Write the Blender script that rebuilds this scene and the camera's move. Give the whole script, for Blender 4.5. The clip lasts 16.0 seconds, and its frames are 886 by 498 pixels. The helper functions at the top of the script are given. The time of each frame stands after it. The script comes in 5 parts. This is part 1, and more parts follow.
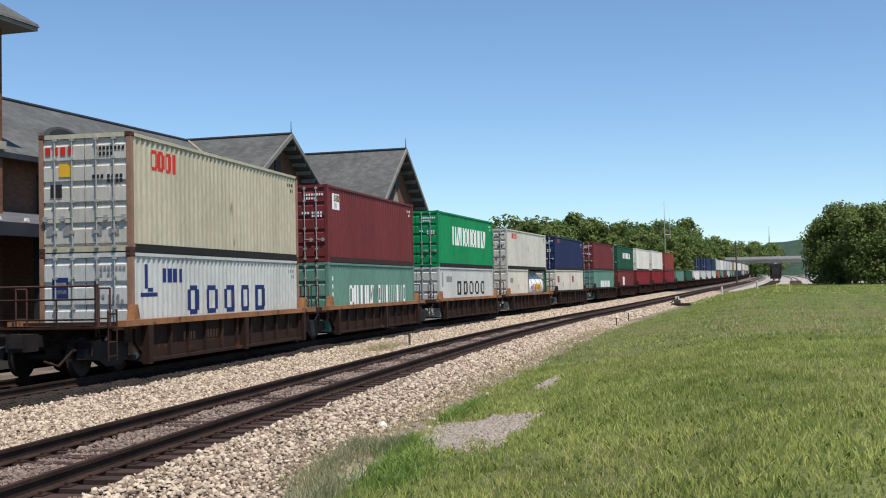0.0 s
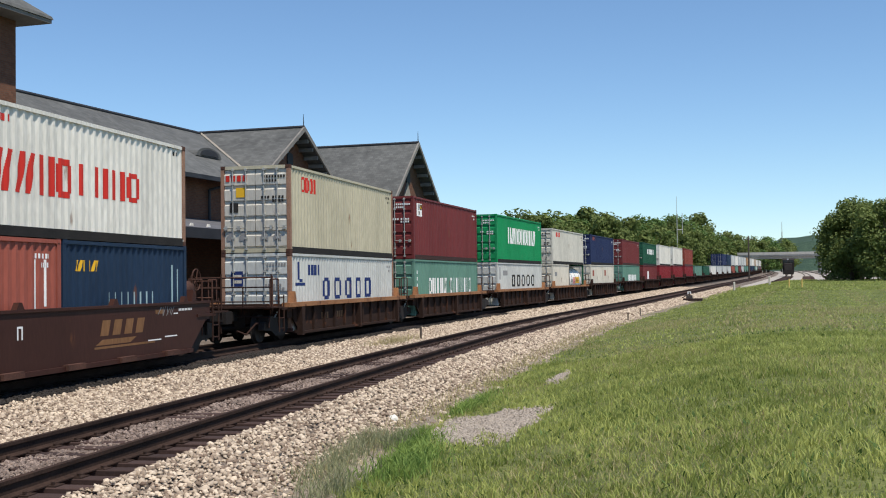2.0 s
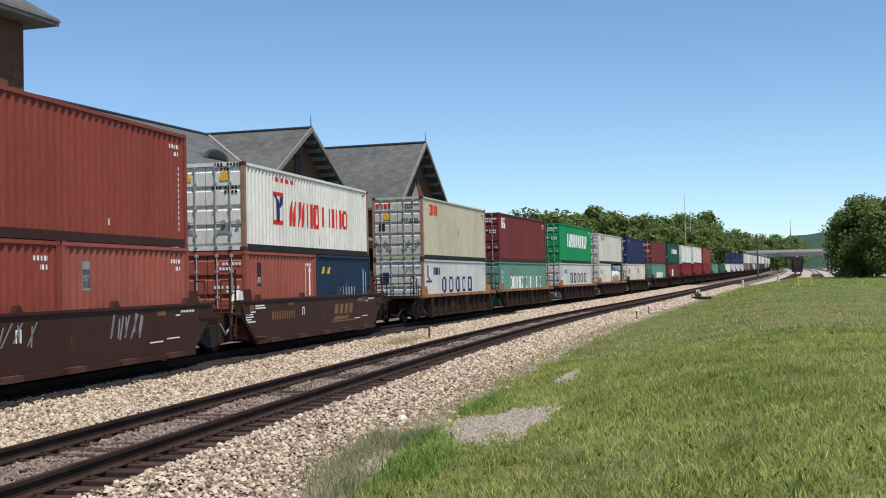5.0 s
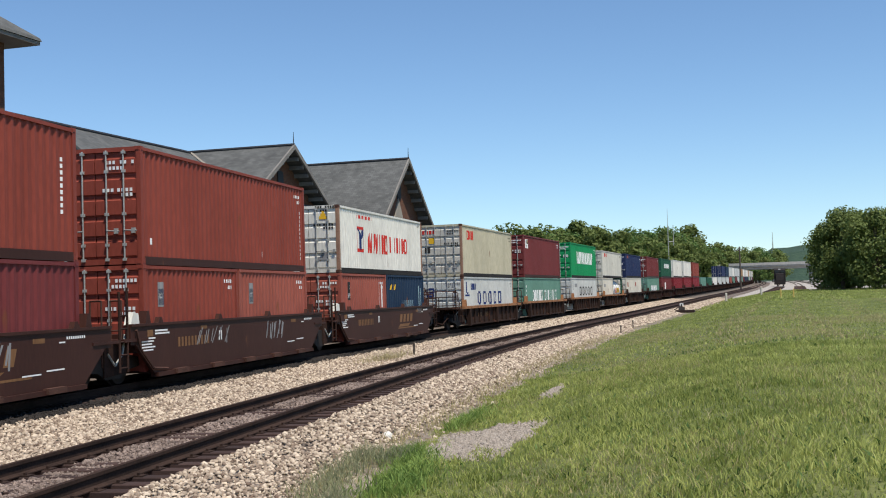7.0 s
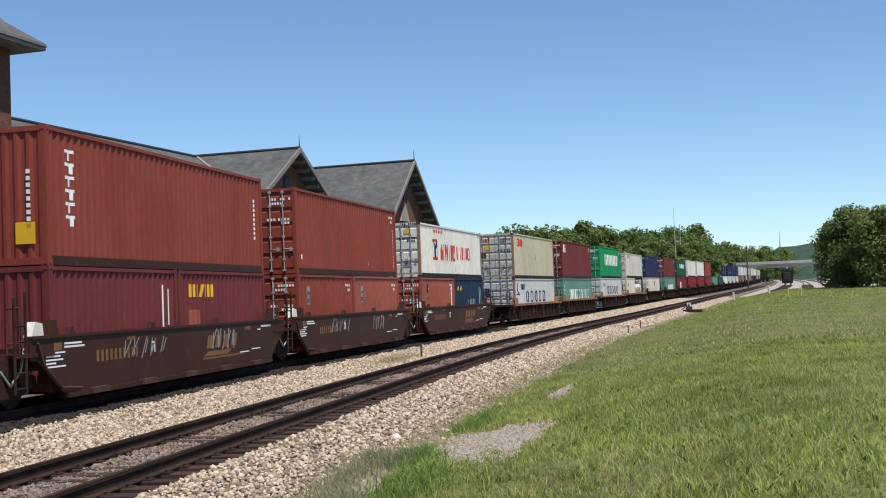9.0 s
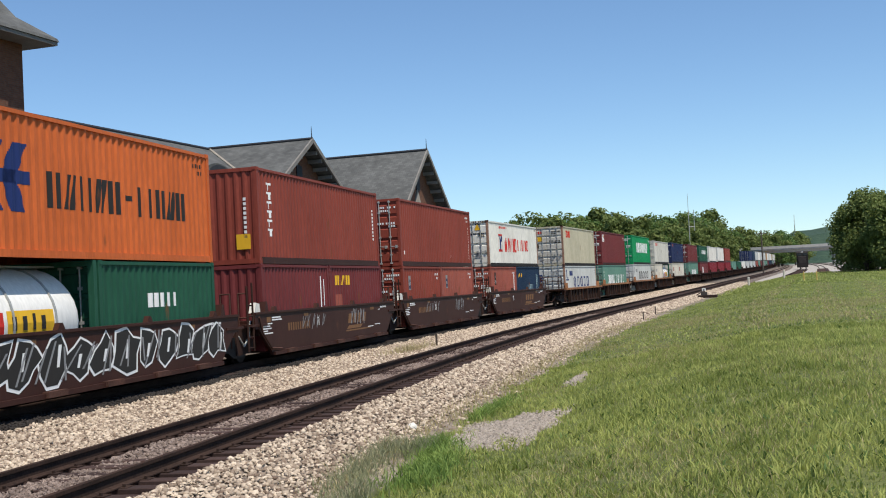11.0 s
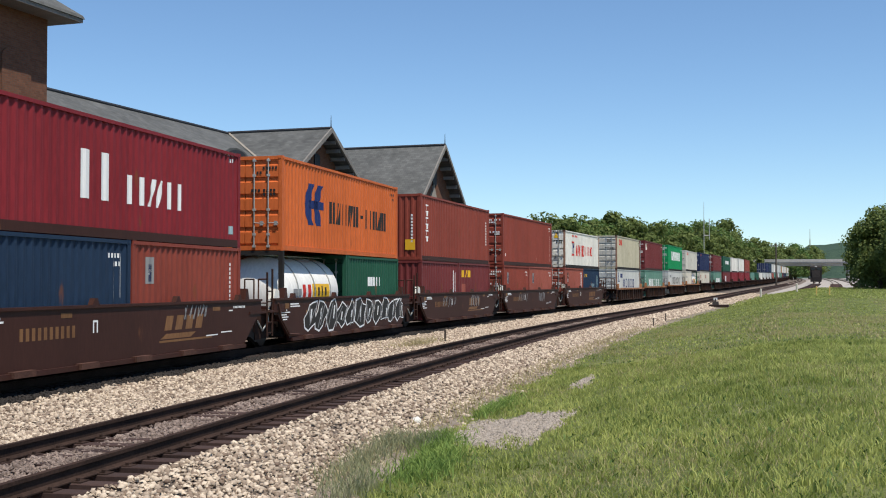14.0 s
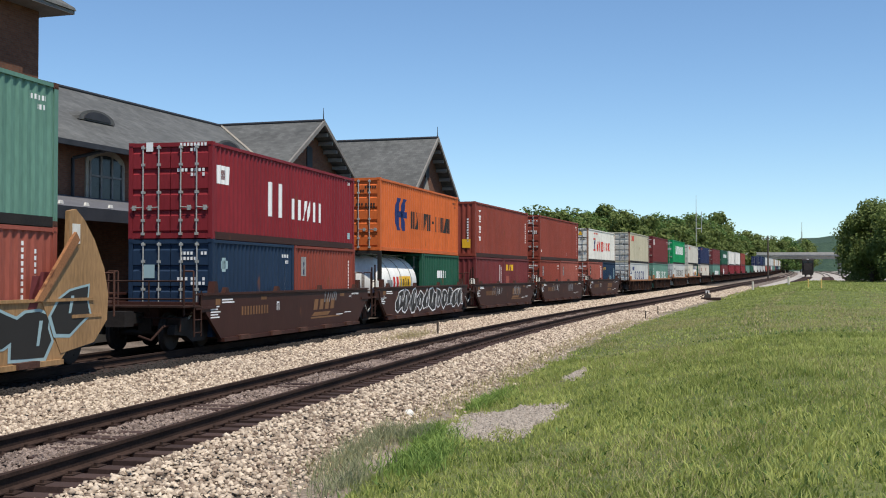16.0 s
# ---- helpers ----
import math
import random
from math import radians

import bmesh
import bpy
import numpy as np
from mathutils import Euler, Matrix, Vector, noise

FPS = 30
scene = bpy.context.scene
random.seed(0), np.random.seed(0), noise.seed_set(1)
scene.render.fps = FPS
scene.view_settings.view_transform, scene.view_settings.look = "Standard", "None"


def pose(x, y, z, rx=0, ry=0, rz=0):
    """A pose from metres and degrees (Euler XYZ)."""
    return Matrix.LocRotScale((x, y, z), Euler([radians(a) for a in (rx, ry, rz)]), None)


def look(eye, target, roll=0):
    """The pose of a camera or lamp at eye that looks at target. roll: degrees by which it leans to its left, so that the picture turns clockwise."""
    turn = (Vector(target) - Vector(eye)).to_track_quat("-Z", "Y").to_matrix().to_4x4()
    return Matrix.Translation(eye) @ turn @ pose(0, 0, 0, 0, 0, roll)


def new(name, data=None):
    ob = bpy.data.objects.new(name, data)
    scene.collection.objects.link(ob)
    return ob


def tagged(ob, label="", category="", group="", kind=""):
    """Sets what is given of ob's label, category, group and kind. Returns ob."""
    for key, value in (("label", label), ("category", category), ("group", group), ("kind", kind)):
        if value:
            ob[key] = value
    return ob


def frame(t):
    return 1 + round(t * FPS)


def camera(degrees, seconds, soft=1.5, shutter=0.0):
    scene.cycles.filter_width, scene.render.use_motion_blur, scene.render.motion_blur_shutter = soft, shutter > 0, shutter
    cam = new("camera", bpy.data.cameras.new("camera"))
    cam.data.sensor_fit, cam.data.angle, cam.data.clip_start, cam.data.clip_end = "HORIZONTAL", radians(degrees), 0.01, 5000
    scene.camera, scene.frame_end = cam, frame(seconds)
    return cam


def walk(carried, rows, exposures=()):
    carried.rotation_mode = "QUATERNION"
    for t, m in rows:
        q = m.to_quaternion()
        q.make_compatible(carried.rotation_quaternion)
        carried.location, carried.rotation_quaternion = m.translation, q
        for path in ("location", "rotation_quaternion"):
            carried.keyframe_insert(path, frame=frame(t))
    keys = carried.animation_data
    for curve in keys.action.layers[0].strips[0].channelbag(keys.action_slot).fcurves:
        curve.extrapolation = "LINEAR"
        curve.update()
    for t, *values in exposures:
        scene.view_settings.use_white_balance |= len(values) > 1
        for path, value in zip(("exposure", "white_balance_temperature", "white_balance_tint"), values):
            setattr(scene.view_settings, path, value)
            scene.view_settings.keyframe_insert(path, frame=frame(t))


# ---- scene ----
cam = camera(42.01, 16.0, soft=1.05)
EYE = (0, 0, 1.9)
# seconds, yaw, pitch, roll of a camera held at one place
TURNS = [(0.0, 0.0, 1.85, -1.08), (0.5, -0.048, 1.827, -0.685), (1.0, -0.073, 1.803, -0.719), (1.5, 0.112, 1.611, -0.809),
         (2.0, 0.589, 1.554, -0.774), (2.5, 0.7, 1.519, -0.879), (3.0, 0.63, 1.491, -1.025), (3.5, 0.8, 1.465, -0.905),
         (4.0, 1.09, 1.492, -0.864), (6.5, 0.459, 1.993, -1.685), (7.0, 0.161, 2.316, -1.685), (7.5, 0.186, 2.508, -2.105),
         (8.0, 0.02, 2.555, -2.245), (8.5, 0.392, 2.58, -2.115), (9.0, 0.484, 2.406, -2.175), (11.5, 1.316, 1.877, -3.085),
         (12.0, 1.462, 2.003, -3.005), (12.5, 1.586, 1.868, -2.222), (13.0, 1.706, 1.921, -1.885), (13.5, 1.879, 1.877, -0.872),
         (14.0, 1.854, 1.688, 0.015), (14.5, 1.966, 1.773, -0.105), (15.0, 1.807, 1.767, 0.012), (15.5, 1.583, 1.402, 0.215),
         (16.0, 1.485, 1.328, 0.051)]
walk(cam, [(t, pose(*EYE, 90 + p, 0, y) @ pose(0, 0, 0, 0, 0, r)) for t, y, p, r in TURNS])

# ---- world and sun ----
SUN = Vector((0.283, -0.373, 1.0)).normalized()
world = bpy.data.worlds.new("world")
scene.world = world
world.use_nodes = True
sky = world.node_tree.nodes.new("ShaderNodeTexSky")
sky.sky_type, sky.sun_disc = "NISHITA", False
sky.sun_elevation = math.asin(SUN.z)
sky.sun_rotation = math.atan2(SUN.x, SUN.y)
sky.air_density, sky.dust_density, sky.ozone_density = 0.85, 0.0, 2.5
back = world.node_tree.nodes["Background"]
back.inputs["Strength"].default_value = 0.131
tone = world.node_tree.nodes.new("ShaderNodeMix")  # a clear-day blue
tone.data_type, tone.blend_type = "RGBA", "MULTIPLY"
tone.inputs[0].default_value, tone.inputs[7].default_value = 1.0, (0.87, 1.0, 1.08, 1)
world.node_tree.links.new(sky.outputs[0], tone.inputs[6])
world.node_tree.links.new(tone.outputs[2], back.inputs[0])
sun = new("sun", bpy.data.lights.new("sun", "SUN"))
sun.data.energy, sun.data.angle, sun.data.color = 5.2, radians(0.53), (1, 0.93, 0.83)
sun.matrix_world = look(SUN * 60, (0, 0, 0))
scene.view_settings.exposure = 0.0


# ---- materials ----
def material(name, dark, light, rough=0.7, metal=0.0, grain=30.0, stain=1.5, bump=0.2, depth=0.01, stretch=(1, 1, 1), by_object=0.0,
             rust=None, rust_amount=0.0, island=0.0, spec=0.3):
    m = bpy.data.materials.new(name)
    m.use_nodes = True
    nt = m.node_tree
    n, l = nt.nodes, nt.links
    bs = n["Principled BSDF"]
    bs.inputs["Roughness"].default_value, bs.inputs["Metallic"].default_value = rough, metal
    bs.inputs["Specular IOR Level"].default_value = spec
    co = n.new("ShaderNodeTexCoord")
    mp = n.new("ShaderNodeMapping")
    mp.inputs["Scale"].default_value = stretch
    l.new(co.outputs["Object"], mp.inputs["Vector"])
    big, fine = n.new("ShaderNodeTexNoise"), n.new("ShaderNodeTexNoise")
    big.inputs["Scale"].default_value, fine.inputs["Scale"].default_value = stain, grain
    big.inputs["Detail"].default_value, fine.inputs["Detail"].default_value = 5, 4
    l.new(mp.outputs[0], big.inputs["Vector"])
    l.new(mp.outputs[0], fine.inputs["Vector"])
    add = n.new("ShaderNodeMath")
    add.operation = "ADD"
    l.new(big.outputs["Fac"], add.inputs[0])
    l.new(fine.outputs["Fac"], add.inputs[1])
    rng = n.new("ShaderNodeMapRange")
    rng.inputs["From Min"].default_value, rng.inputs["From Max"].default_value = 0.7, 1.3
    l.new(add.outputs[0], rng.inputs["Value"])
    fac = rng.outputs[0]
    if by_object or island:
        src = n.new("ShaderNodeObjectInfo").outputs["Random"] if by_object else n.new("ShaderNodeNewGeometry").outputs["Random Per Island"]
        mx = n.new("ShaderNodeMix")
        mx.inputs[0].default_value = by_object or island
        l.new(fac, mx.inputs[2])
        l.new(src, mx.inputs[3])
        fac = mx.outputs[0]
    mix = n.new("ShaderNodeMix")
    mix.data_type = "RGBA"
    mix.inputs[6].default_value, mix.inputs[7].default_value = (*dark, 1), (*light, 1)
    l.new(fac, mix.inputs[0])
    out = mix.outputs[2]
    if rust:
        rn = n.new("ShaderNodeTexNoise")
        rn.inputs["Scale"].default_value, rn.inputs["Detail"].default_value = 2.3, 8
        l.new(mp.outputs[0], rn.inputs["Vector"])
        rr = n.new("ShaderNodeMapRange")
        rr.inputs["From Min"].default_value, rr.inputs["From Max"].default_value = 0.72 - rust_amount, 0.8 - rust_amount
        l.new(rn.outputs["Fac"], rr.inputs["Value"])
        m2 = n.new("ShaderNodeMix")
        m2.data_type = "RGBA"
        l.new(rr.outputs[0], m2.inputs[0])
        l.new(out, m2.inputs[6])
        m2.inputs[7].default_value = (*rust, 1)
        out = m2.outputs[2]
    l.new(out, bs.inputs["Base Color"])
    if bump:
        b = n.new("ShaderNodeBump")
        b.inputs["Strength"].default_value, b.inputs["Distance"].default_value = bump, depth
        l.new(fine.outputs["Fac"], b.inputs["Height"])
        l.new(b.outputs[0], bs.inputs["Normal"])
    return m


RUST = (0.16, 0.06, 0.025)


def paint(name, c, rust=0.03, var=0.16):
    rust = min(rust, 0.02)
    return material(name, tuple(v * (1 - var) for v in c), tuple(min(0.9, v * (1 + var)) for v in c), 0.55, grain=14, stain=0.9,
                    bump=0.06, depth=0.004, stretch=(1, 1, 0.25), rust=RUST, rust_amount=rust, spec=0.14)


def with_bricks(m, c1, c2, mortar, size):
    """Lays courses of bricks or slates of that size over a material."""
    nt = m.node_tree
    n, l = nt.nodes, nt.links
    bs = n["Principled BSDF"]
    br = n.new("ShaderNodeTexBrick")
    br.inputs["Scale"].default_value = 1.0
    br.inputs["Brick Width"].default_value, br.inputs["Row Height"].default_value = size
    br.inputs["Mortar Size"].default_value = 0.008
    br.inputs["Color1"].default_value, br.inputs["Color2"].default_value = (*c1, 1), (*c2, 1)
    br.inputs["Mortar"].default_value = (*mortar, 1)
    uv = n.new("ShaderNodeUVMap")
    l.new(uv.outputs[0], br.inputs["Vector"])
    old = bs.inputs["Base Color"].links[0].from_socket
    mx = n.new("ShaderNodeMix")
    mx.data_type, mx.blend_type = "RGBA", "MULTIPLY"
    mx.inputs[0].default_value = 1.0
    l.new(br.outputs["Color"], mx.inputs[6])
    l.new(old, mx.inputs[7])
    l.new(mx.outputs[2], bs.inputs["Base Color"])
    return m


M = {
    "tan": paint("tan_paint", (0.47, 0.43, 0.31)), "grey": paint("grey_paint", (0.5, 0.475, 0.415)), "greywhite": paint("grey_white_paint", (0.5, 0.51, 0.48)),
    "white": paint("white_paint", (0.68, 0.66, 0.59), 0.1), "maroon": paint("maroon_paint", (0.155, 0.034, 0.034), 0.05), "red": paint("brown_red_paint", (0.235, 0.052, 0.035), 0.05),
    "rustred": paint("faded_red_paint", (0.30, 0.085, 0.06), 0.05), "kred": paint("crimson_paint", (0.21, 0.022, 0.028), 0.03), "orange": paint("orange_paint", (0.56, 0.128, 0.034), 0.08),
    "blue": paint("navy_paint", (0.017, 0.034, 0.066), 0.08), "green": paint("bright_green_paint", (0.012, 0.24, 0.085), 0.03), "dgreen": paint("dark_green_paint", (0.02, 0.085, 0.05), 0.05),
    "teal": paint("teal_paint", (0.12, 0.24, 0.185), 0.05), "navy": paint("dark_navy_paint", (0.022, 0.032, 0.085), 0.05), "cream": paint("cream_paint", (0.6, 0.56, 0.47)),
    "beige": paint("beige_paint", (0.55, 0.53, 0.46), 0.05), "carbrown": paint("car_brown_paint", (0.048, 0.019, 0.014), 0.12), "carrust": material("rusty_steel", (0.024, 0.014, 0.011), (0.046, 0.025, 0.018), 0.85, rust=(0.085, 0.034, 0.018), rust_amount=0.14, spec=0.12),
    "sill": material("orange_rust_sill", (0.2, 0.085, 0.035), (0.36, 0.17, 0.075), 0.8, rust=(0.12, 0.045, 0.02), rust_amount=0.16),
    "rustpost": material("rust_stained_post", (0.2, 0.11, 0.075), (0.36, 0.21, 0.14), 0.8, rust=(0.14, 0.06, 0.035), rust_amount=0.1), "ochre": paint("ochre_paint", (0.33, 0.195, 0.09), 0.17, 0.3),
    "steel": material("dirty_steel", (0.012, 0.01, 0.009), (0.03, 0.023, 0.02), 0.7, 0.1), "rod": material("galvanised_rod", (0.3, 0.3, 0.28), (0.5, 0.5, 0.47), 0.5, 0.3),
    "gear": material("grimy_end_gear", (0.02, 0.012, 0.01), (0.06, 0.03, 0.022), 0.85, spec=0.12), "casting": material("rusted_casting", (0.05, 0.026, 0.02), (0.12, 0.058, 0.042), 0.85, spec=0.15), "dark": material("dark_steel_and_shade", (0.01, 0.01, 0.01), (0.025, 0.022, 0.02), 0.9),
    "mwhite": paint("white_marking", (0.78, 0.78, 0.76), 0.0, 0.05), "mred": paint("red_marking", (0.55, 0.035, 0.025), 0.0, 0.05), "mblue": paint("blue_marking", (0.02, 0.036, 0.13), 0.0, 0.05),
    "myellow": paint("yellow_marking", (0.75, 0.43, 0.03), 0.0, 0.05), "mblack": paint("black_marking", (0.03, 0.028, 0.026), 0.0, 0.05), "mfade": paint("faded_orange_marking", (0.19, 0.095, 0.042), 0.1, 0.25),
    "mgrey": paint("grey_marking", (0.25, 0.25, 0.25), 0.0, 0.05), "mpale": paint("pale_blue_marking", (0.3, 0.42, 0.44), 0.0, 0.05),
    "rail": material("rail_steel", (0.022, 0.014, 0.011), (0.055, 0.033, 0.025), 0.85, 0.0, spec=0.12),
    "tie": material("creosoted_tie", (0.022, 0.013, 0.011), (0.075, 0.044, 0.036), 0.9, grain=40, stretch=(1, 6, 1), bump=0.5, by_object=0.5),
    "stone": material("limestone_ballast", (0.115, 0.072, 0.05), (0.685, 0.57, 0.435), 0.9, grain=60, stain=2, bump=0.3, island=0.82),
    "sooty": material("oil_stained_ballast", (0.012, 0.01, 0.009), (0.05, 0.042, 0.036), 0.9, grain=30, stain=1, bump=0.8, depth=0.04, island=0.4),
    "dirt": material("verge_dirt", (0.12, 0.095, 0.07), (0.33, 0.275, 0.215), 0.95, grain=18, stain=0.9, bump=0.8, depth=0.04),
    "asphalt": material("shaded_platform_asphalt", (0.035, 0.034, 0.032), (0.065, 0.062, 0.058), 0.9),
    "crib": material("dirty_crib_ballast", (0.06, 0.042, 0.034), (0.4, 0.31, 0.26), 0.95, grain=26, stain=1.4, bump=1.0, depth=0.05, island=0.5),
    "ballast": material("ballast_bed", (0.035, 0.026, 0.02), (0.26, 0.21, 0.17), 0.95, grain=22, stain=0.8, bump=1.0, depth=0.05),
    "patch": material("patch_gravel", (0.19, 0.162, 0.135), (0.46, 0.40, 0.335), 0.95, grain=45, stain=1.2, bump=0.8, depth=0.03, island=0.5),
    "gravel": material("fine_gravel", (0.27, 0.24, 0.21), (0.47, 0.43, 0.38), 0.95, grain=45, stain=1.2, bump=0.8, depth=0.03),
    "soil": material("grassy_soil", (0.06, 0.08, 0.02), (0.16, 0.175, 0.055), 0.95, grain=9, stain=0.35, bump=0.8, depth=0.06),
    "blade": material("grass_blades", (0.165, 0.22, 0.04), (0.575, 0.6, 0.19), 0.7, grain=1.3, stain=0.4, bump=0, island=0.22),
    "herb": material("green_weeds", (0.10, 0.19, 0.04), (0.36, 0.47, 0.12), 0.7, grain=2.0, stain=0.6, bump=0, island=0.5),
    "straw": material("dry_grass", (0.32, 0.28, 0.12), (0.55, 0.48, 0.26), 0.85, bump=0, island=0.5), "sage": material("sage_weed", (0.19, 0.205, 0.11), (0.38, 0.39, 0.22), 0.85, bump=0, island=0.5),
    "slate": with_bricks(material("slate_roof", (0.62, 0.62, 0.62), (1, 1, 1), 0.75, grain=1.8, stain=0.35, bump=0.3, spec=0.2), (0.11, 0.113, 0.108), (0.15, 0.152, 0.145), (0.09, 0.09, 0.088), (0.3, 0.2)),
    "brick": with_bricks(material("old_brick", (0.7, 0.7, 0.7), (1, 1, 1), 0.9, grain=6, stain=0.7, bump=0.3), (0.15, 0.06, 0.034), (0.21, 0.09, 0.05), (0.13, 0.095, 0.07), (0.22, 0.075)),
    "trim": material("weathered_trim", (0.15, 0.14, 0.13), (0.24, 0.225, 0.2), 0.8), "stonetrim": material("stone_trim", (0.25, 0.22, 0.18), (0.38, 0.34, 0.28), 0.85),
    "leadpaint": material("dark_gutter", (0.02, 0.022, 0.025), (0.045, 0.045, 0.05), 0.6), "canopyroof": material("canopy_metal", (0.09, 0.09, 0.10), (0.16, 0.16, 0.17), 0.55),
    "glass": material("dark_window_glass", (0.012, 0.015, 0.018), (0.03, 0.035, 0.04), 0.12, bump=0, spec=0.3), "concrete": material("concrete", (0.3, 0.29, 0.27), (0.45, 0.44, 0.41), 0.9),
    "leaf": material("leaves", (0.06, 0.095, 0.02), (0.215, 0.26, 0.075), 0.7, grain=1.2, stain=0.3, bump=0, island=0.55), "leafdark": material("dark_leaves", (0.05, 0.10, 0.025), (0.16, 0.25, 0.065), 0.75, grain=1.0, stain=0.2, bump=0, island=0.5),
    "bark": material("bark", (0.06, 0.045, 0.032), (0.14, 0.11, 0.08), 0.95, stretch=(1, 1, 0.2)), "hill": material("far_woods", (0.02, 0.045, 0.03), (0.05, 0.085, 0.05), 0.95, grain=0.35, stain=0.05, bump=0.6, depth=2),
    "postyellow": paint("yellow_post_paint", (0.72, 0.5, 0.16), 0.0), "pole": material("weathered_pole", (0.06, 0.045, 0.035), (0.12, 0.1, 0.08), 0.9), "lightglass": paint("off_white_tank", (0.74, 0.73, 0.69), 0.05, 0.12),
}



def thin(m, share):
    """Lets part of the light through blades and leaves."""
    n, l = m.node_tree.nodes, m.node_tree.links
    bs, out = n["Principled BSDF"], n["Material Output"]
    tr, mx = n.new("ShaderNodeBsdfTranslucent"), n.new("ShaderNodeMixShader")
    l.new(bs.inputs["Base Color"].links[0].from_socket, tr.inputs["Color"])
    mx.inputs[0].default_value = share
    l.new(bs.outputs[0], mx.inputs[1])
    l.new(tr.outputs[0], mx.inputs[2])
    l.new(mx.outputs[0], out.inputs["Surface"])


for key, share in (("blade", 0.45), ("herb", 0.45), ("straw", 0.4), ("sage", 0.4), ("leaf", 0.35), ("leafdark", 0.3)):
    thin(M[key], share)


# ---- mesh helpers ----
def mesh_of(name, verts, faces):
    me = bpy.data.meshes.new(name)
    me.from_pydata([tuple(v) for v in verts], [], faces)
    me.validate()
    me.update()
    return me


class Shape:
    """Gathers boxes, prisms and rods into one mesh."""

    def __init__(self):
        self.v, self.f = [], []

    def raw(self, vs, fs):
        k = len(self.v)
        self.v += [tuple(p) for p in vs]
        self.f += [tuple(i + k for i in f) for f in fs]
        return self

    def box(self, x0, x1, y0, y1, z0, z1):
        vs = [(x, y, z) for z in (z0, z1) for x, y in ((x0, y0), (x1, y0), (x1, y1), (x0, y1))]
        return self.raw(vs, [(3, 2, 1, 0), (4, 5, 6, 7), (0, 1, 5, 4), (1, 2, 6, 5), (2, 3, 7, 6), (3, 0, 4, 7)])

    def prism(self, pts, y0, y1):
        """pts: (x, z) outline, extruded along y."""
        n = len(pts)
        vs = [(x, y0, z) for x, z in pts] + [(x, y1, z) for x, z in pts]
        return self.raw(vs, [tuple(range(n)), tuple(range(2 * n - 1, n - 1, -1))] + [(i, i + n, (i + 1) % n + n, (i + 1) % n) for i in range(n)])

    def rod(self, a, b, r, n=8, r2=None):
        a, b = Vector(a), Vector(b)
        d = (b - a).normalized()
        u = d.orthogonal().normalized()
        w = d.cross(u)
        r2 = r if r2 is None else r2
        vs = [a + (u * math.cos(i * math.tau / n) + w * math.sin(i * math.tau / n)) * r for i in range(n)]
        vs += [b + (u * math.cos(i * math.tau / n) + w * math.sin(i * math.tau / n)) * r2 for i in range(n)]
        return self.raw(vs, [tuple(range(n - 1, -1, -1)), tuple(range(n, 2 * n))] + [(i, (i + 1) % n, (i + 1) % n + n, i + n) for i in range(n)])

    def lathe(self, prof, axis="x", n=24, at=(0, 0, 0)):
        """prof: (along, radius) pairs turned about an axis."""
        vs, fs = [], []
        for a, r in prof:
            for i in range(n):
                c, s = r * math.cos(i * math.tau / n), r * math.sin(i * math.tau / n)
                p = (a, c, s) if axis == "x" else (c, a, s) if axis == "y" else (c, s, a)
                vs.append((p[0] + at[0], p[1] + at[1], p[2] + at[2]))
        for j in range(len(prof) - 1):
            for i in range(n):
                fs.append((j * n + i, j * n + (i + 1) % n, (j + 1) * n + (i + 1) % n, (j + 1) * n + i))
        fs += [tuple(range(n)), tuple(range(len(prof) * n - 1, (len(prof) - 1) * n - 1, -1))]
        return self.raw(vs, fs)

    def mesh(self, name):
        me = mesh_of(name, self.v, self.f)
        bm = bmesh.new()
        bm.from_mesh(me)
        bmesh.ops.recalc_face_normals(bm, faces=bm.faces)
        bm.to_mesh(me)
        bm.free()
        return me


def part(name, me, mat, parent=None, label="", m=None):
    """One mesh object under a thing, its material on the object so that alike parts share a mesh."""
    if isinstance(me, Shape):
        me = me.mesh(name)
    if not me.materials:
        me.materials.append(None)
    if name in ("tank", "air_reservoir", "white_rock"):
        me.shade_smooth()
    ob = new(name, me)
    ob.material_slots[0].link = "OBJECT"
    ob.material_slots[0].material = M[mat] if isinstance(mat, str) else mat
    ob.parent = parent
    if m is not None:
        ob.matrix_basis = m
    return tagged(ob, label)


def empty(name, m, label, category, group="", kind=""):
    ob = new(name)
    ob.empty_display_size = 0.3
    ob.matrix_basis = m
    return tagged(ob, label, category, group, kind)


# ---- the line of the track ----
TH, X0 = radians(9.624), 13.55
FWD, RGT = Vector((math.sin(TH), math.cos(TH), 0)), Vector((math.cos(TH), -math.sin(TH), 0))
STEP = 0.5
BEND = [(-200, 0.00118), (34, 0.0021), (75, 0.000006), (130, 0.000114), (200, -0.000088), (900, 0.0)]


def bend(s):
    return [k for a, k in BEND if s >= a][-1]


def build_line():
    line = {0: (0.0, 0.0, 0.0)}
    for sign in (1, -1):
        a = b = h = 0.0
        for i in range(1, int((900 if sign > 0 else 150) / STEP) + 1):
            h2 = h + sign * bend(sign * (i - 0.5) * STEP) * STEP
            a += sign * STEP * math.cos((h + h2) / 2)
            b += sign * STEP * math.sin((h + h2) / 2)
            h = h2
            line[sign * i] = (a, b, h)
    return line


LINE = build_line()


def rise(s):
    """The line is level near the station and climbs gently past it."""
    return 0.1074 * np.log1p(np.exp((np.asarray(s, dtype=float) - 75) / 15))


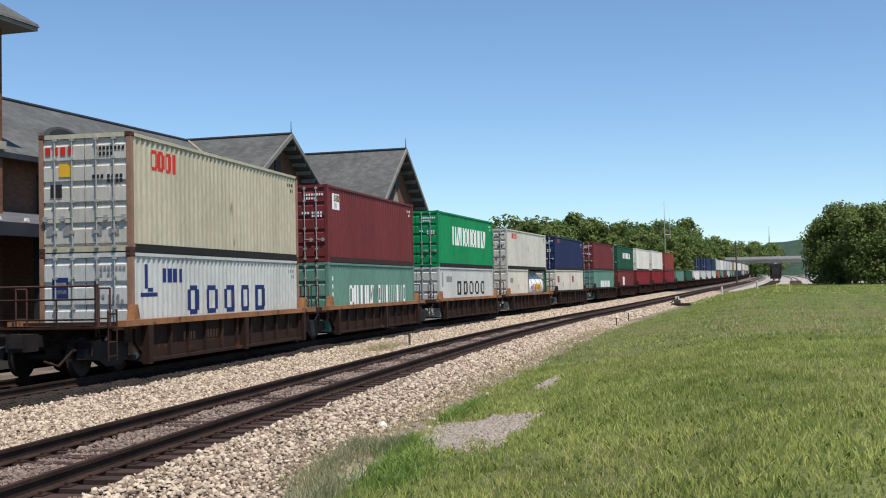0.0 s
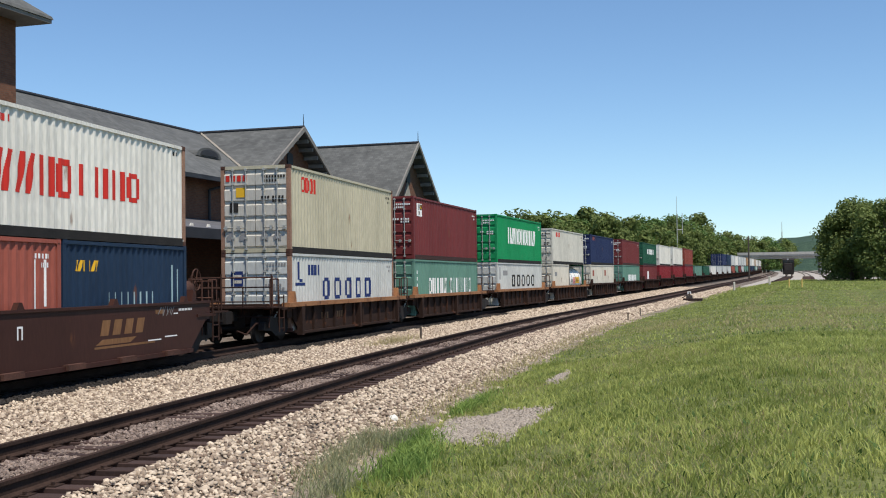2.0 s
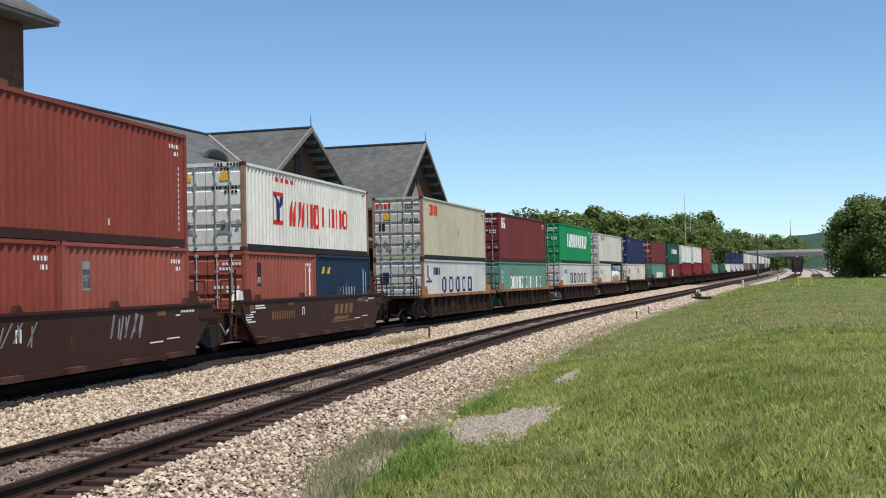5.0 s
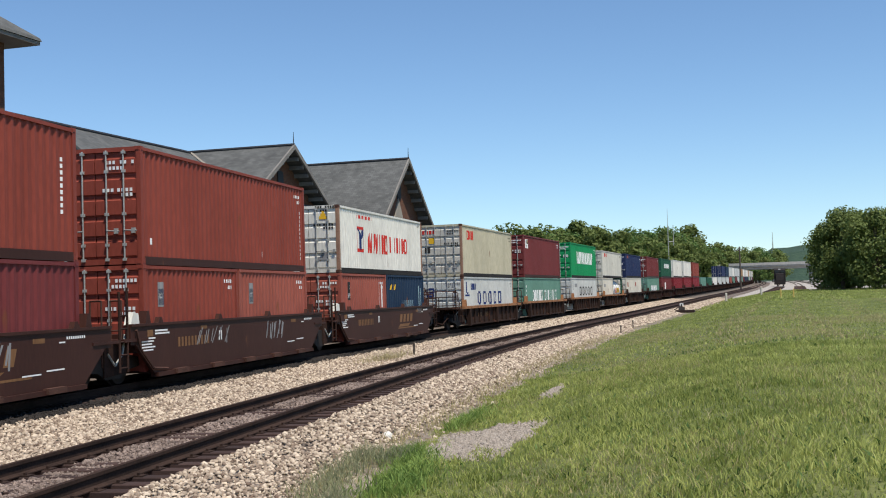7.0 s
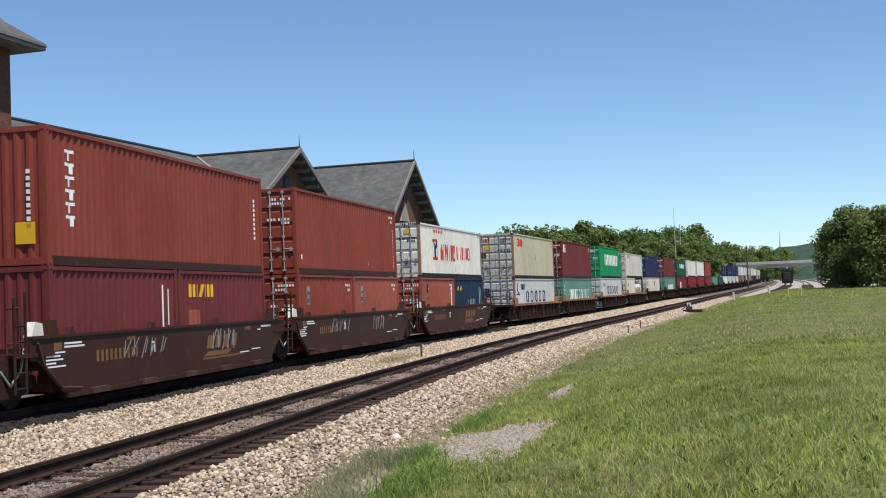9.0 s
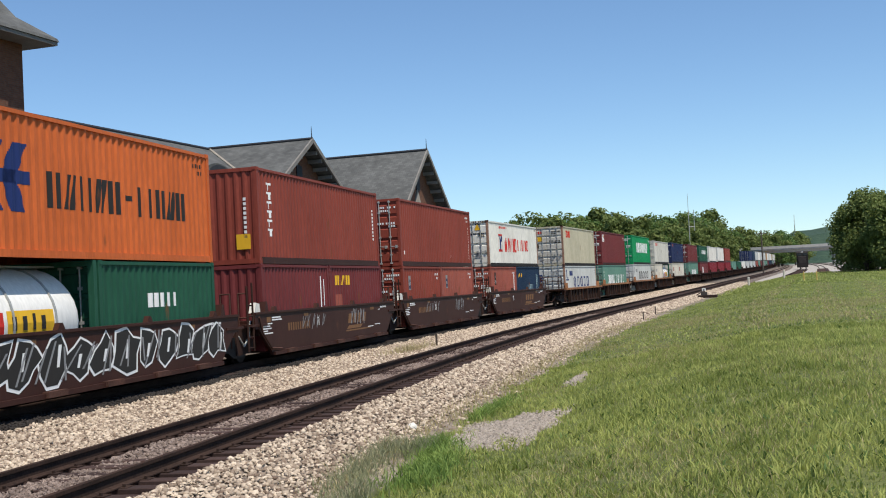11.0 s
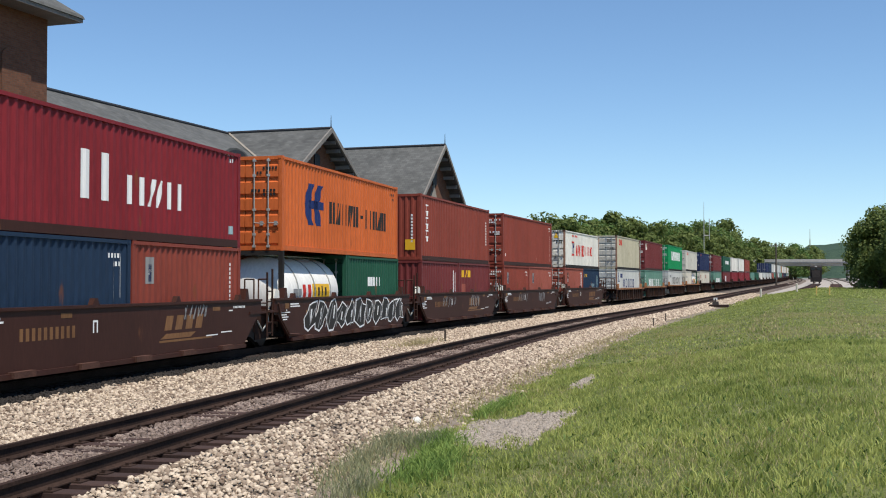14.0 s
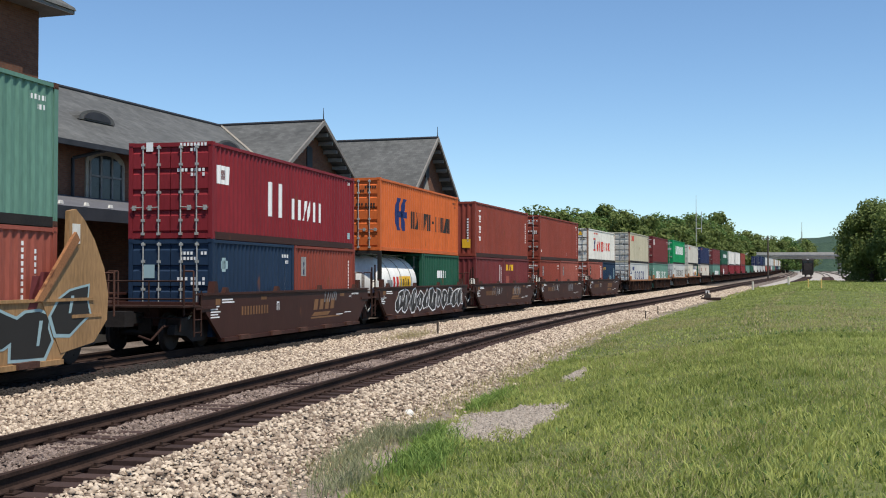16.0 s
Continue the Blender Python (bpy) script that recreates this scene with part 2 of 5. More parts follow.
def on_line(s, off=0.0, z=0.0):
    """The place s metres along the train's track, off metres to its right."""
    i = math.floor(s / STEP)
    u = s / STEP - i
    p, q = LINE[i], LINE[i + 1]
    a, b, h = (p[k] * (1 - u) + q[k] * u for k in range(3))
    return FWD * (a - math.sin(h) * off) + RGT * (b - X0 + math.cos(h) * off) + Vector((0, 0, z + float(rise(s))))


def heading(s):
    i = math.floor(s / STEP)
    return math.degrees(TH + LINE[i][2])


def rail_pose(s, off=0.0, z=0.0):
    p = on_line(s, off, z)
    return pose(p.x, p.y, p.z, 0, 0, 90 - heading(s))


def ribbon(prof, s0, s1, ds, cap=True):
    """A section of (off, z) points swept along the track."""
    vs, fs = [], []
    n = len(prof)
    k = int(round((s1 - s0) / ds))
    for i in range(k + 1):
        vs += [on_line(s0 + i * ds, o, z) for o, z in prof]
    for i in range(k):
        for j in range(n if cap else n - 1):
            fs.append((i * n + j, i * n + (j + 1) % n, (i + 1) * n + (j + 1) % n, (i + 1) * n + j))
    return Shape().raw(vs, fs)

# ---- ground, ballast, tracks ----
NEAR = 6.474  # the empty track, to the right of the train's


def ground_z(off):
    u = np.clip((np.asarray(off, dtype=float) - 9.14) / 7.9, 0, 1)
    return -0.49 + 0.88 * u * u * (3 - 2 * u)


def make_ground():
    prof = [(-900, 1.0), (-120, -0.2), (-30, -0.2), (-9, -0.2), (-3.6, -0.5), (0, -0.55), (8.4, -0.56)]
    prof += [(o, float(ground_z(o))) for o in (9.14, 9.5, 9.9, 10.3, 10.7, 11.6, 12.6, 13.5, 14.4, 15.3, 16.3, 17.0)] + [(40, 0.43), (120, 0.5), (520, 1.2)]
    sh = ribbon(prof, -140, 880, 4, cap=False)
    for i, (x, y, z) in enumerate(sh.v):
        s = -140 + i // len(prof) * 4
        u, up = min(1, max(0, (s - 176) / 32)), float(rise(s))
        sh.v[i] = (x, y, z + (min(z - up, -0.53) - z + up) * u * u * (3 - 2 * u) if i % len(prof) > 6 else z)
    sh.raw([(-4000, -4000, -1.2), (4000, -4000, -1.2), (4000, 4000, -1.2), (-4000, 4000, -1.2)], [(0, 1, 2, 3)])
    tagged(part("ground", sh, "soil"), "grassy ground sloping up from the tracks to a mown field", "ground", kind="structure")
    bed = [(-4.7, -0.3), (-3.4, -0.35), (-2.0, -0.24), (-1.4, -0.21), (1.4, -0.21), (2.2, -0.25), (4.3, -0.27), (5.05, -0.21), (5.16, -0.285), (5.8, -0.285), (5.95, -0.215), (7.0, -0.215), (7.15, -0.285), (7.79, -0.285), (7.9, -0.21), (8.13, -0.24), (9.1, -0.46), (9.6, -0.495)]
    tagged(part("ballast_bed", ribbon(bed, -60, 880, 2, cap=False), "ballast"), "pale limestone ballast bed under two railway tracks", "ballast", kind="structure")
    # near-black strip: oil stain plus the train's shadow painted onto the bed
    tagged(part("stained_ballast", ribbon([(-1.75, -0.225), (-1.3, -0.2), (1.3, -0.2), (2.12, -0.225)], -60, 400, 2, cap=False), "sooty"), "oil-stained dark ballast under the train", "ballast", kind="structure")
    tagged(part("crib_ballast", ribbon([(NEAR + o, z) for o, z in ((-1.32, -0.278), (-0.67, -0.278), (-0.52, -0.208), (0.52, -0.208), (0.67, -0.278), (1.32, -0.278))], -30, 400, 2, cap=False), "crib"), "dirty brown ballast between the ties", "ballast", kind="structure")
    vs, fs = [], []
    for i in range(760):  # a strip of bare dirt whose outer edge wanders
        a = -30 + i * 0.25
        edge = 10.05 + 0.22 * math.sin(a * 0.8) + 0.13 * math.sin(a * 2.7 + 1) + 0.09 * math.sin(a * 6.1) + (0.3 if a < 16 else 0)
        vs += [on_line(a, o, z) for o, z in ((8.85, -0.42), (9.2, float(ground_z(9.2)) + 0.022), ((9.2 + edge) / 2, float(ground_z((9.2 + edge) / 2)) + 0.022), (edge, float(ground_z(edge)) - 0.02))]
        if i:
            fs += [(i * 4 + j - 4, i * 4 + j - 3, i * 4 + j + 1, i * 4 + j) for j in range(3)]
    tagged(part("dirt_verge", Shape().raw(vs, fs), "dirt"), "brown dirt verge between ballast and grass", "dirt", kind="structure")
    yard = [(8.8, -0.5), (9.8, -0.24), (13.2, -0.2), (60, -0.2), (62, -0.56)]
    yb = ribbon(yard, 160, 800, 4, cap=False)
    for i, (x, y, z) in enumerate(yb.v):  # the gravel thins out into the verge
        yb.v[i] = (x, y, z - 0.4 * max(0, 1 - i // len(yard) / 6))
    tagged(part("yard_ballast", yb, "gravel"), "dusty pale gravel yard with several tracks", "gravel", kind="structure")
    # the canopy's shade is put into the platform's dark colour
    tagged(part("platform", ribbon([(-9.6, -0.2), (-4.6, -0.2), (-4.6, 0.12), (-9.6, 0.12)], -40, 110, 2), "asphalt"), "dark asphalt station platform beside the track", "platform", kind="structure")


RAIL = [(-0.07, -0.178), (0.07, -0.178), (0.07, -0.165), (0.012, -0.14), (0.012, -0.05), (0.036, -0.04), (0.036, 0.0), (-0.036, 0.0), (-0.036, -0.04), (-0.012, -0.05), (-0.012, -0.14), (-0.07, -0.165)]


def track(name, off, s0, s1, ties, label, lift=0.0, mat="rail"):
    root = empty(name, Matrix(), label, "railway track", kind="structure")
    for side in (-0.7525, 0.7525):
        part("rail", ribbon([(off + side + o, z + lift) for o, z in RAIL], s0, s1, 2), mat, root)
    sh = Shape()
    tie = Shape().prism([(-0.115, -0.13), (0.115, -0.13), (0.115, -0.01), (0.1, 0.0), (-0.1, 0.0), (-0.115, -0.01)], -1.3, 1.3)
    tie_me = tie.mesh("tie")
    tie_me.materials.append(None)
    rnd = random.Random(4)
    s, made = s0 + 0.2, 0
    while s < min(s1, 330):
        m = rail_pose(s + rnd.uniform(-0.02, 0.02), off + rnd.uniform(-0.04, 0.04), -0.182 + lift + rnd.uniform(-0.006, 0.004)) @ pose(0, 0, 0, 0, 0, rnd.uniform(-1.2, 1.2))
        if ties and 8 < s < 160 and made < 290:
            part("tie", tie_me, "tie", root, m=m)
            made += 1
        else:
            sh.raw([m @ Vector(v) for v in tie.v], tie.f)
        s += 0.54
    tagged(part("far_ties", sh, "tie", root), kind="stuff")
    if ties:
        pl = Shape()
        s = s0 + 0.2
        while s < 70:
            for side in (-0.7525, 0.7525):
                m = rail_pose(s, off + side, -0.183 + lift)
                b = Shape().box(-0.09, 0.09, -0.17, 0.17, 0, 0.012).box(-0.05, -0.02, -0.12, -0.09, 0.01, 0.045).box(0.02, 0.05, 0.09, 0.12, 0.01, 0.045)
                pl.raw([m @ Vector(v) for v in b.v], b.f)
            s += 0.54
        tagged(part("tie_plates", pl, "rail", root, "rusty tie plates with spikes"), kind="stuff")


AA = np.array([LINE[i] for i in sorted(LINE)])
S_MIN = min(LINE) * STEP


def many_on_line(s, off):
    i = (s - S_MIN) / STEP
    a, b, h = (np.interp(i, np.arange(len(AA)), AA[:, k]) for k in range(3))
    f, r = np.array(FWD), np.array(RGT)
    p = (a - np.sin(h) * off)[:, None] * f + (b - X0 + np.cos(h) * off)[:, None] * r
    p[:, 2] = rise(s)
    return p


def soup(name, verts, faces, mat, label, category):
    me = bpy.data.meshes.new(name)
    me.vertices.add(len(verts))
    me.vertices.foreach_set("co", np.ascontiguousarray(verts, dtype=np.float32).ravel())
    n = faces.shape[1]
    me.loops.add(faces.size)
    me.loops.foreach_set("vertex_index", np.ascontiguousarray(faces, dtype=np.int32).ravel())
    me.polygons.add(len(faces))
    me.polygons.foreach_set("loop_start", np.arange(0, faces.size, n, dtype=np.int32))
    me.update(calc_edges=True)
    me.validate()
    return tagged(part(name, me, mat), label, category, kind="stuff")


OCTA_V = np.array([(1, 0, 0), (-1, 0, 0), (0, 1, 0), (0, -1, 0), (0, 0, 1), (0, 0, -1), (0.7, 0.7, 0.55), (-0.7, 0.6, 0.5), (-0.6, -0.7, 0.55), (0.7, -0.65, 0.5)])
OCTA_F = np.array([(4, 6, 7), (4, 7, 8), (4, 8, 9), (4, 9, 6), (0, 2, 6), (6, 2, 7), (7, 2, 1), (1, 8, 7), (1, 3, 8), (8, 3, 9), (9, 3, 0), (0, 6, 9)])


def stones(name, s, off, z, r, label, rng, mat="stone"):
    n = len(s)
    p = many_on_line(s, off)
    p[:, 2] += z
    v = OCTA_V[None] * (1 + rng.uniform(-0.35, 0.35, (n, 10, 1))) * r[:, None, None] * rng.uniform(0.6, 1.25, (n, 1, 3))
    ang, tip = rng.uniform(0, 6.28, n), rng.uniform(-0.7, 0.7, n)
    c, d = np.cos(tip)[:, None], np.sin(tip)[:, None]
    v = np.stack([v[..., 0] * c - v[..., 2] * d, v[..., 1], v[..., 0] * d + v[..., 2] * c], -1)
    c, d = np.cos(ang)[:, None], np.sin(ang)[:, None]
    v = np.stack([v[..., 0] * c - v[..., 1] * d, v[..., 0] * d + v[..., 1] * c, v[..., 2]], -1) + p[:, None]
    f = OCTA_F[None] + (np.arange(n) * 10)[:, None, None]
    return soup(name, v.reshape(-1, 3), f.reshape(-1, 3), mat, label, "stones")


def bed_z(off):
    return np.interp(off, [-3.4, -2, -1.4, 1.4, 2.2, 4.3, 5.05, 7.9, 8.13, 9.1, 9.6], [-0.49, -0.24, -0.21, -0.21, -0.25, -0.27, -0.21, -0.21, -0.24, -0.46, -0.495])


def make_stones():
    rng = np.random.default_rng(3)
    s = 7 + 63 * rng.random(175000) ** 1.5
    off = rng.uniform(0.9, 9.9, len(s))
    by_rail = np.abs(np.abs(off - NEAR) - 0.7525) < 0.13
    crib = np.abs(off - NEAR) < 1.3
    keep = ~crib & (off > 1.98 + 0.1 * np.sin(s * 3.1))
    mid = np.abs(off - NEAR) < 0.55  # spilt over the ties between the rails
    cr = crib & ~by_rail & (rng.random(len(s)) < np.where(mid, 0.8, 0.45))
    stones("crib_stones", s[cr], off[cr], np.where(mid[cr], -0.2 + 0.02 * np.sin(s[cr] * 1.7), -0.285), rng.uniform(0.02, 0.042, cr.sum()), "brown-stained stones between the ties", rng, "crib")
    # stones in the same dark colour carry the painted shadow to its edge
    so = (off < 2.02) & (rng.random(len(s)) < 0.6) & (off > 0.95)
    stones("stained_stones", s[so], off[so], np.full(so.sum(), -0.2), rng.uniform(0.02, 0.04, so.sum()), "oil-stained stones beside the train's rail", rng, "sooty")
    keep &= (off < 8.95) | (rng.random(len(s)) < np.clip(1.0 - (off - 8.95) * 1.3, 0.1, 1))
    s, off = s[keep], off[keep]
    stones("ballast_stones", s, off, bed_z(off) + rng.uniform(-0.015, 0.04, len(s)), rng.uniform(0.014, 0.04, len(s)) * (1 + s / 110), "loose pale limestone ballast stones beside the tracks", rng)
    s = rng.uniform(70, 170, 42000)
    off = rng.uniform(1.2, 9.2, len(s))
    keep = np.abs(off - NEAR) > 1.3
    s, off = s[keep], off[keep]
    stones("far_ballast_stones", s, off, bed_z(off), rng.uniform(0.05, 0.09, len(s)), "pale ballast stones farther along the tracks", rng)


# gravel bare spots in the grass: along, off, half length, half width
BARE = [(18.2, 10.85, 1.9, 0.72), (17.0, 10.3, 0.7, 0.25), (26.6, 11.05, 1.5, 0.17)]


def bare(s, off):
    b = np.zeros(len(s), bool)
    for a, o, ls, lo in BARE:
        w = 1 + 0.25 * np.sin(s * 5.1 + off * 3) + 0.2 * np.sin(off * 9)
        b |= ((s - a) / ls) ** 2 + ((off - o) / lo) ** 2 < w
    return b


def blades(name, s, off, h, w, lean, mat, label, rng, cat="grass"):
    n = len(s)
    p = many_on_line(s, off)
    p[:, 2] += ground_z(off) - 0.01
    a = rng.uniform(0, 6.28, n)
    side = np.stack([np.cos(a), np.sin(a), np.zeros(n)], -1) * w[:, None]
    b = rng.uniform(0, 6.28, n)
    tip = np.stack([np.cos(b), np.sin(b), np.zeros(n)], -1) * (h * lean * rng.uniform(0.2, 1.0, n))[:, None]
    up = np.zeros((n, 3))
    up[:, 2] = h
    mid = p + tip * 0.35 + up * 0.6
    v = np.stack([p - side, p + side, mid + side * 0.75, p + tip + up * 0.95, mid - side * 0.75], 1)
    f = np.array([(0, 1, 2), (0, 2, 4), (4, 2, 3)])[None] + (np.arange(n) * 5)[:, None, None]
    return soup(name, v.reshape(-1, 3), f.reshape(-1, 3), mat, label, cat)


def make_grass():
    rng = np.random.default_rng(5)

    def clumped(n, s0, s1, o0, o1, power=1.0):
        s = s0 + (s1 - s0) * rng.random(n) ** power
        o = rng.uniform(o0, o1, n)
        edge = np.interp(s, [6, 12, 14, 17, 20, 42, 72, 110], [10.5, 10.35, 10.15, 10.05, 9.75, 9.75, 9.3, 9.25]) + 0.16 * np.sin(s * 0.9) + 0.12 * np.sin(s * 2.3 + 1) + 0.08 * np.sin(s * 5.3) + rng.normal(0, 0.1, n)
        k = (o > edge) & ~bare(s, o)
        patch = np.sin(s * 1.3 + 2 * np.sin(o * 0.8)) * np.sin(o * 1.7 + np.sin(s * 0.7))
        tuft = np.sin(s * 7.3 + 3 * np.sin(o * 2.9)) * np.sin(o * 8.1 + 2.5 * np.sin(s * 3.3)) + 0.6 * np.sin(s * 15 + o * 4) * np.sin(o * 17 - s * 3)
        k &= rng.random(n) < 0.72 + 0.16 * patch + 0.26 * tuft
        return s[k], o[k], (0.5 * patch + 0.8 * tuft)[k]

    s, o, p = clumped(360000, 6, 32, 9.3, 25, 1.2)
    blades("near_grass", s, o, rng.uniform(0.03, 0.11, len(s)) * np.clip(1 + 0.6 * p, 0.3, 2), rng.uniform(0.004, 0.011, len(s)), 0.9, "blade", "green field grass with uneven tufts", rng)
    s, o, p = clumped(190000, 6, 60, 9.3, 28, 1.2)
    worn = np.sin(s * 0.33 + 1 + 0.7 * np.sin(o * 0.5)) * np.sin(o * 0.85 + 0.5 * np.sin(s * 0.3)) + 0.5 * np.sin(s * 0.9 + o) * np.sin(o * 1.9)
    k = rng.random(len(s)) < np.clip(0.28 + 0.85 * worn, 0.1, 1)
    s, o = s[k], o[k]
    blades("dry_blades", s, o, rng.uniform(0.05, 0.16, len(s)), rng.uniform(0.003, 0.006, len(s)), 1.2, "straw", "dry straw-coloured blades among the grass", rng)
    s, o, p = clumped(30000, 6, 34, 9.3, 25, 1.2)
    k = p > 0.25
    s, o = s[k], o[k]
    blades("broadleaf_tufts", s, o, rng.uniform(0.04, 0.11, len(s)), rng.uniform(0.012, 0.024, len(s)), 1.6, "leafdark", "dark green broadleaf tufts in the grass", rng)
    s, o, p = clumped(130000, 30, 110, 9.0, 48, 1.3)
    blades("field_grass", s, o, rng.uniform(0.03, 0.085, len(s)) * np.clip(1 + 0.4 * p, 0.4, 2), rng.uniform(0.014, 0.03, len(s)), 0.9, "blade", "green mown field grass farther out", rng)
    s, o, p = clumped(60000, 104, 186, 9.0, 75)
    blades("far_grass", s, o, rng.uniform(0.08, 0.18, len(s)), rng.uniform(0.03, 0.07, len(s)), 0.9, "blade", "field grass near the far edge", rng)
    s, o, p = clumped(70000, 34, 150, 14, 60, 1.2)
    k = np.sin(o * 2.1 + 0.6 * np.sin(s * 0.05)) > 0.45
    s, o = s[k], o[k]
    blades("mown_stripes", s, o, rng.uniform(0.06, 0.13, len(s)), rng.uniform(0.012, 0.03, len(s)), 1.1, "straw", "pale mown stripes of dry cuttings", rng)
    n = 2600
    at = np.array([(14.1, 9.45, 0.6, 0.14), (15.4, 9.35, 0.6, 0.16), (16.6, 9.3, 0.4, 0.14), (16.5, 9.75, 0.35, 0.12), (12.8, 9.85, 0.5, 0.16)])[np.arange(n) % 5]
    s, o = rng.normal(at[:, 0], at[:, 2]), rng.normal(at[:, 1], at[:, 3])
    blades("sage_weeds", s, o, rng.uniform(0.06, 0.32, n), rng.uniform(0.003, 0.007, n), 1.0, "sage", "grey-green feathery weeds at the ballast's foot", rng, "weeds")
    n = 4200
    at = np.array([(14.0, 10.4, 0.5, 0.22), (15.2, 10.25, 0.6, 0.2), (16.4, 10.1, 0.4, 0.16), (17.2, 9.85, 0.3, 0.12), (22.3, 10.0, 0.8, 0.14), (20.9, 9.95, 0.4, 0.08)])[np.arange(n) % 6]
    s, o = rng.normal(at[:, 0], at[:, 2]), rng.normal(at[:, 1], at[:, 3])
    blades("tall_weeds", s, o, rng.uniform(0.05, 0.2, n), rng.uniform(0.006, 0.013, n), 1.3, "herb", "tall green weeds beside the gravel patch", rng, "weeds")
    n = 4200
    s, o = rng.uniform(13, 60, n), rng.normal(9.3, 0.25, n)
    k = ~bare(s, o)
    s, o, n = s[k], o[k], int(k.sum())
    blades("edge_weeds", s, o, rng.uniform(0.06, 0.25, n), rng.uniform(0.004, 0.009, n), 0.9, "straw", "dry weeds along the ballast edge", rng, "weeds")
    n = 700
    s, o = rng.normal(39, 1.4, n), rng.normal(3.9, 0.25, n)
    blades("ballast_weeds", s, o, rng.uniform(0.15, 0.4, n) + bed_z(o) - ground_z(o), rng.uniform(0.004, 0.009, n), 0.8, "straw", "dry weeds growing in the ballast between the tracks", rng, "weeds")
    for a, off, ls, lo in BARE:
        m = 6500 if ls > 1.8 else 1300
        t = rng.uniform(0, 6.28, m)
        r = np.sqrt(rng.random(m)) * (1 + 0.22 * np.sin(3 * t + a) + 0.14 * np.sin(7 * t + 2) + rng.normal(0, 0.07, m))
        ss, oo = a + ls * 1.05 * r * np.cos(t), off + lo * 1.1 * r * np.sin(t)
        stones("gravel_patch", ss, oo, ground_z(oo) + rng.uniform(-0.01, 0.012, m), rng.uniform(0.018, 0.045, m), "bare patch of grey gravel in the grass", rng, "patch")


# ---- trees ----
def tree_meshes(seed, height, spread, low, lobes, leaves, size):
    """Trunk with limbs, and a crown of leaf sprays gathered in uneven lobes."""
    rnd, rng = random.Random(seed), np.random.default_rng(seed)
    t = Shape()
    top = height * 0.75
    t.rod((0, 0, -0.3), (0.1, 0, top * 0.5), height * 0.028, 9, height * 0.02).rod((0.1, 0, top * 0.5), (0.2, 0.1, top), height * 0.02, 8, height * 0.006)
    vs, fs = [], []
    for i in range(lobes):
        a, u = rnd.uniform(0, 6.28), rnd.random()
        z = low + (height - low) * (0.08 + 0.86 * u)
        rad = spread * math.sqrt(max(0.05, 1 - (2 * abs(u - 0.42)) ** 2.2)) * rnd.uniform(0.55, 0.95)
        c = np.array((math.cos(a) * rad, math.sin(a) * rad, z))
        if i % 3 == 0:
            t.rod((0.1, 0, max(0.5, z * 0.6)), tuple(c), height * 0.009, 6, height * 0.003)
        lr = spread * rnd.uniform(0.26, 0.48)
        d = rng.normal(size=(leaves, 3))
        d /= np.linalg.norm(d, axis=1)[:, None]
        p = c + d * (lr * rng.random(leaves) ** 0.4)[:, None] * (1, 1, 0.78)
        n = d + rng.normal(0, 0.5, (leaves, 3)) + (0, 0, 0.35)
        n /= np.linalg.norm(n, axis=1)[:, None]
        x = np.cross(n, rng.normal(size=(leaves, 3)))
        x /= np.linalg.norm(x, axis=1)[:, None]
        y = np.cross(n, x)
        w = size * rng.uniform(0.6, 1.3, (leaves, 1))
        q = np.stack([p - x * w, p - y * w * 0.55 + n * w * 0.15, p + x * w, p + y * w * 0.55 + n * w * 0.15], 1).reshape(-1, 3)
        k = sum(len(b) for b in vs)
        vs.append(q)
        fs.append(np.arange(leaves * 4).reshape(-1, 4) + k)
    v, f = np.concatenate(vs), np.concatenate(fs)
    me = mesh_of("crown", v, [tuple(int(j) for j in q) for q in f])
    return t.mesh("trunk"), me


def plant(kind, x, y, z, scale, turn, leaf, label, group):
    root = empty("tree", pose(x, y, z, 0, 0, turn) @ Matrix.Diagonal((scale, scale, scale, 1)), label, "tree", group)
    part("trunk", kind[0], "bark", root)
    part("crown", kind[1], leaf, root)


def make_trees():
    rnd = random.Random(11)
    far = [tree_meshes(20 + i, 15 + 2 * (i % 2), 5.2 + 0.7 * (i % 3), 2.5, 30, 75, 0.55) for i in range(4)]
    near = [tree_meshes(40 + i, 12.6, 5.2, 0.2, 70, 180, 0.27) for i in range(3)]
    # woods behind the train: bearing in degrees, distance
    for row in range(4):
        for i in range(25):
            b = 0.6 + i * 0.66 + rnd.uniform(-0.25, 0.25)
            u = (b - 0.6) / 15.2
            d = 262 + 40 * u + 330 * u ** 3 + row * 16 + rnd.uniform(-8, 8)
            if b > 16.1:
                continue
            plant(rnd.choice(far), d * math.sin(radians(b)), d * math.cos(radians(b)), -0.8 + 0.0053 * d, (0.76 + 0.08 * row) * rnd.uniform(0.82, 1.15) * (1 + 0.5 * u) * (1 - 0.8 * max(0, u - 0.7)), rnd.uniform(0, 360),
                  rnd.choice(("leaf", "leafdark", "leaf")), "green broadleaf tree in the woods beyond the railway", "woods beyond the railway")
    # the clump at the field's edge
    for b, d, k in ((18.9, 172, 0.93), (20.4, 166, 1.02), (22.3, 170, 1.0), (19.6, 182, 1.0), (21.4, 184, 1.08), (24.4, 168, 1.0), (26.5, 172, 1.02), (18.6, 186, 0.8)):
        plant(rnd.choice(near), d * math.sin(radians(b)), d * math.cos(radians(b)), 1.0, 0.94 * k * rnd.uniform(0.93, 1.07), rnd.uniform(0, 360), "leaf",
              "dense leafy green tree at the edge of the field", "trees at the field's edge")


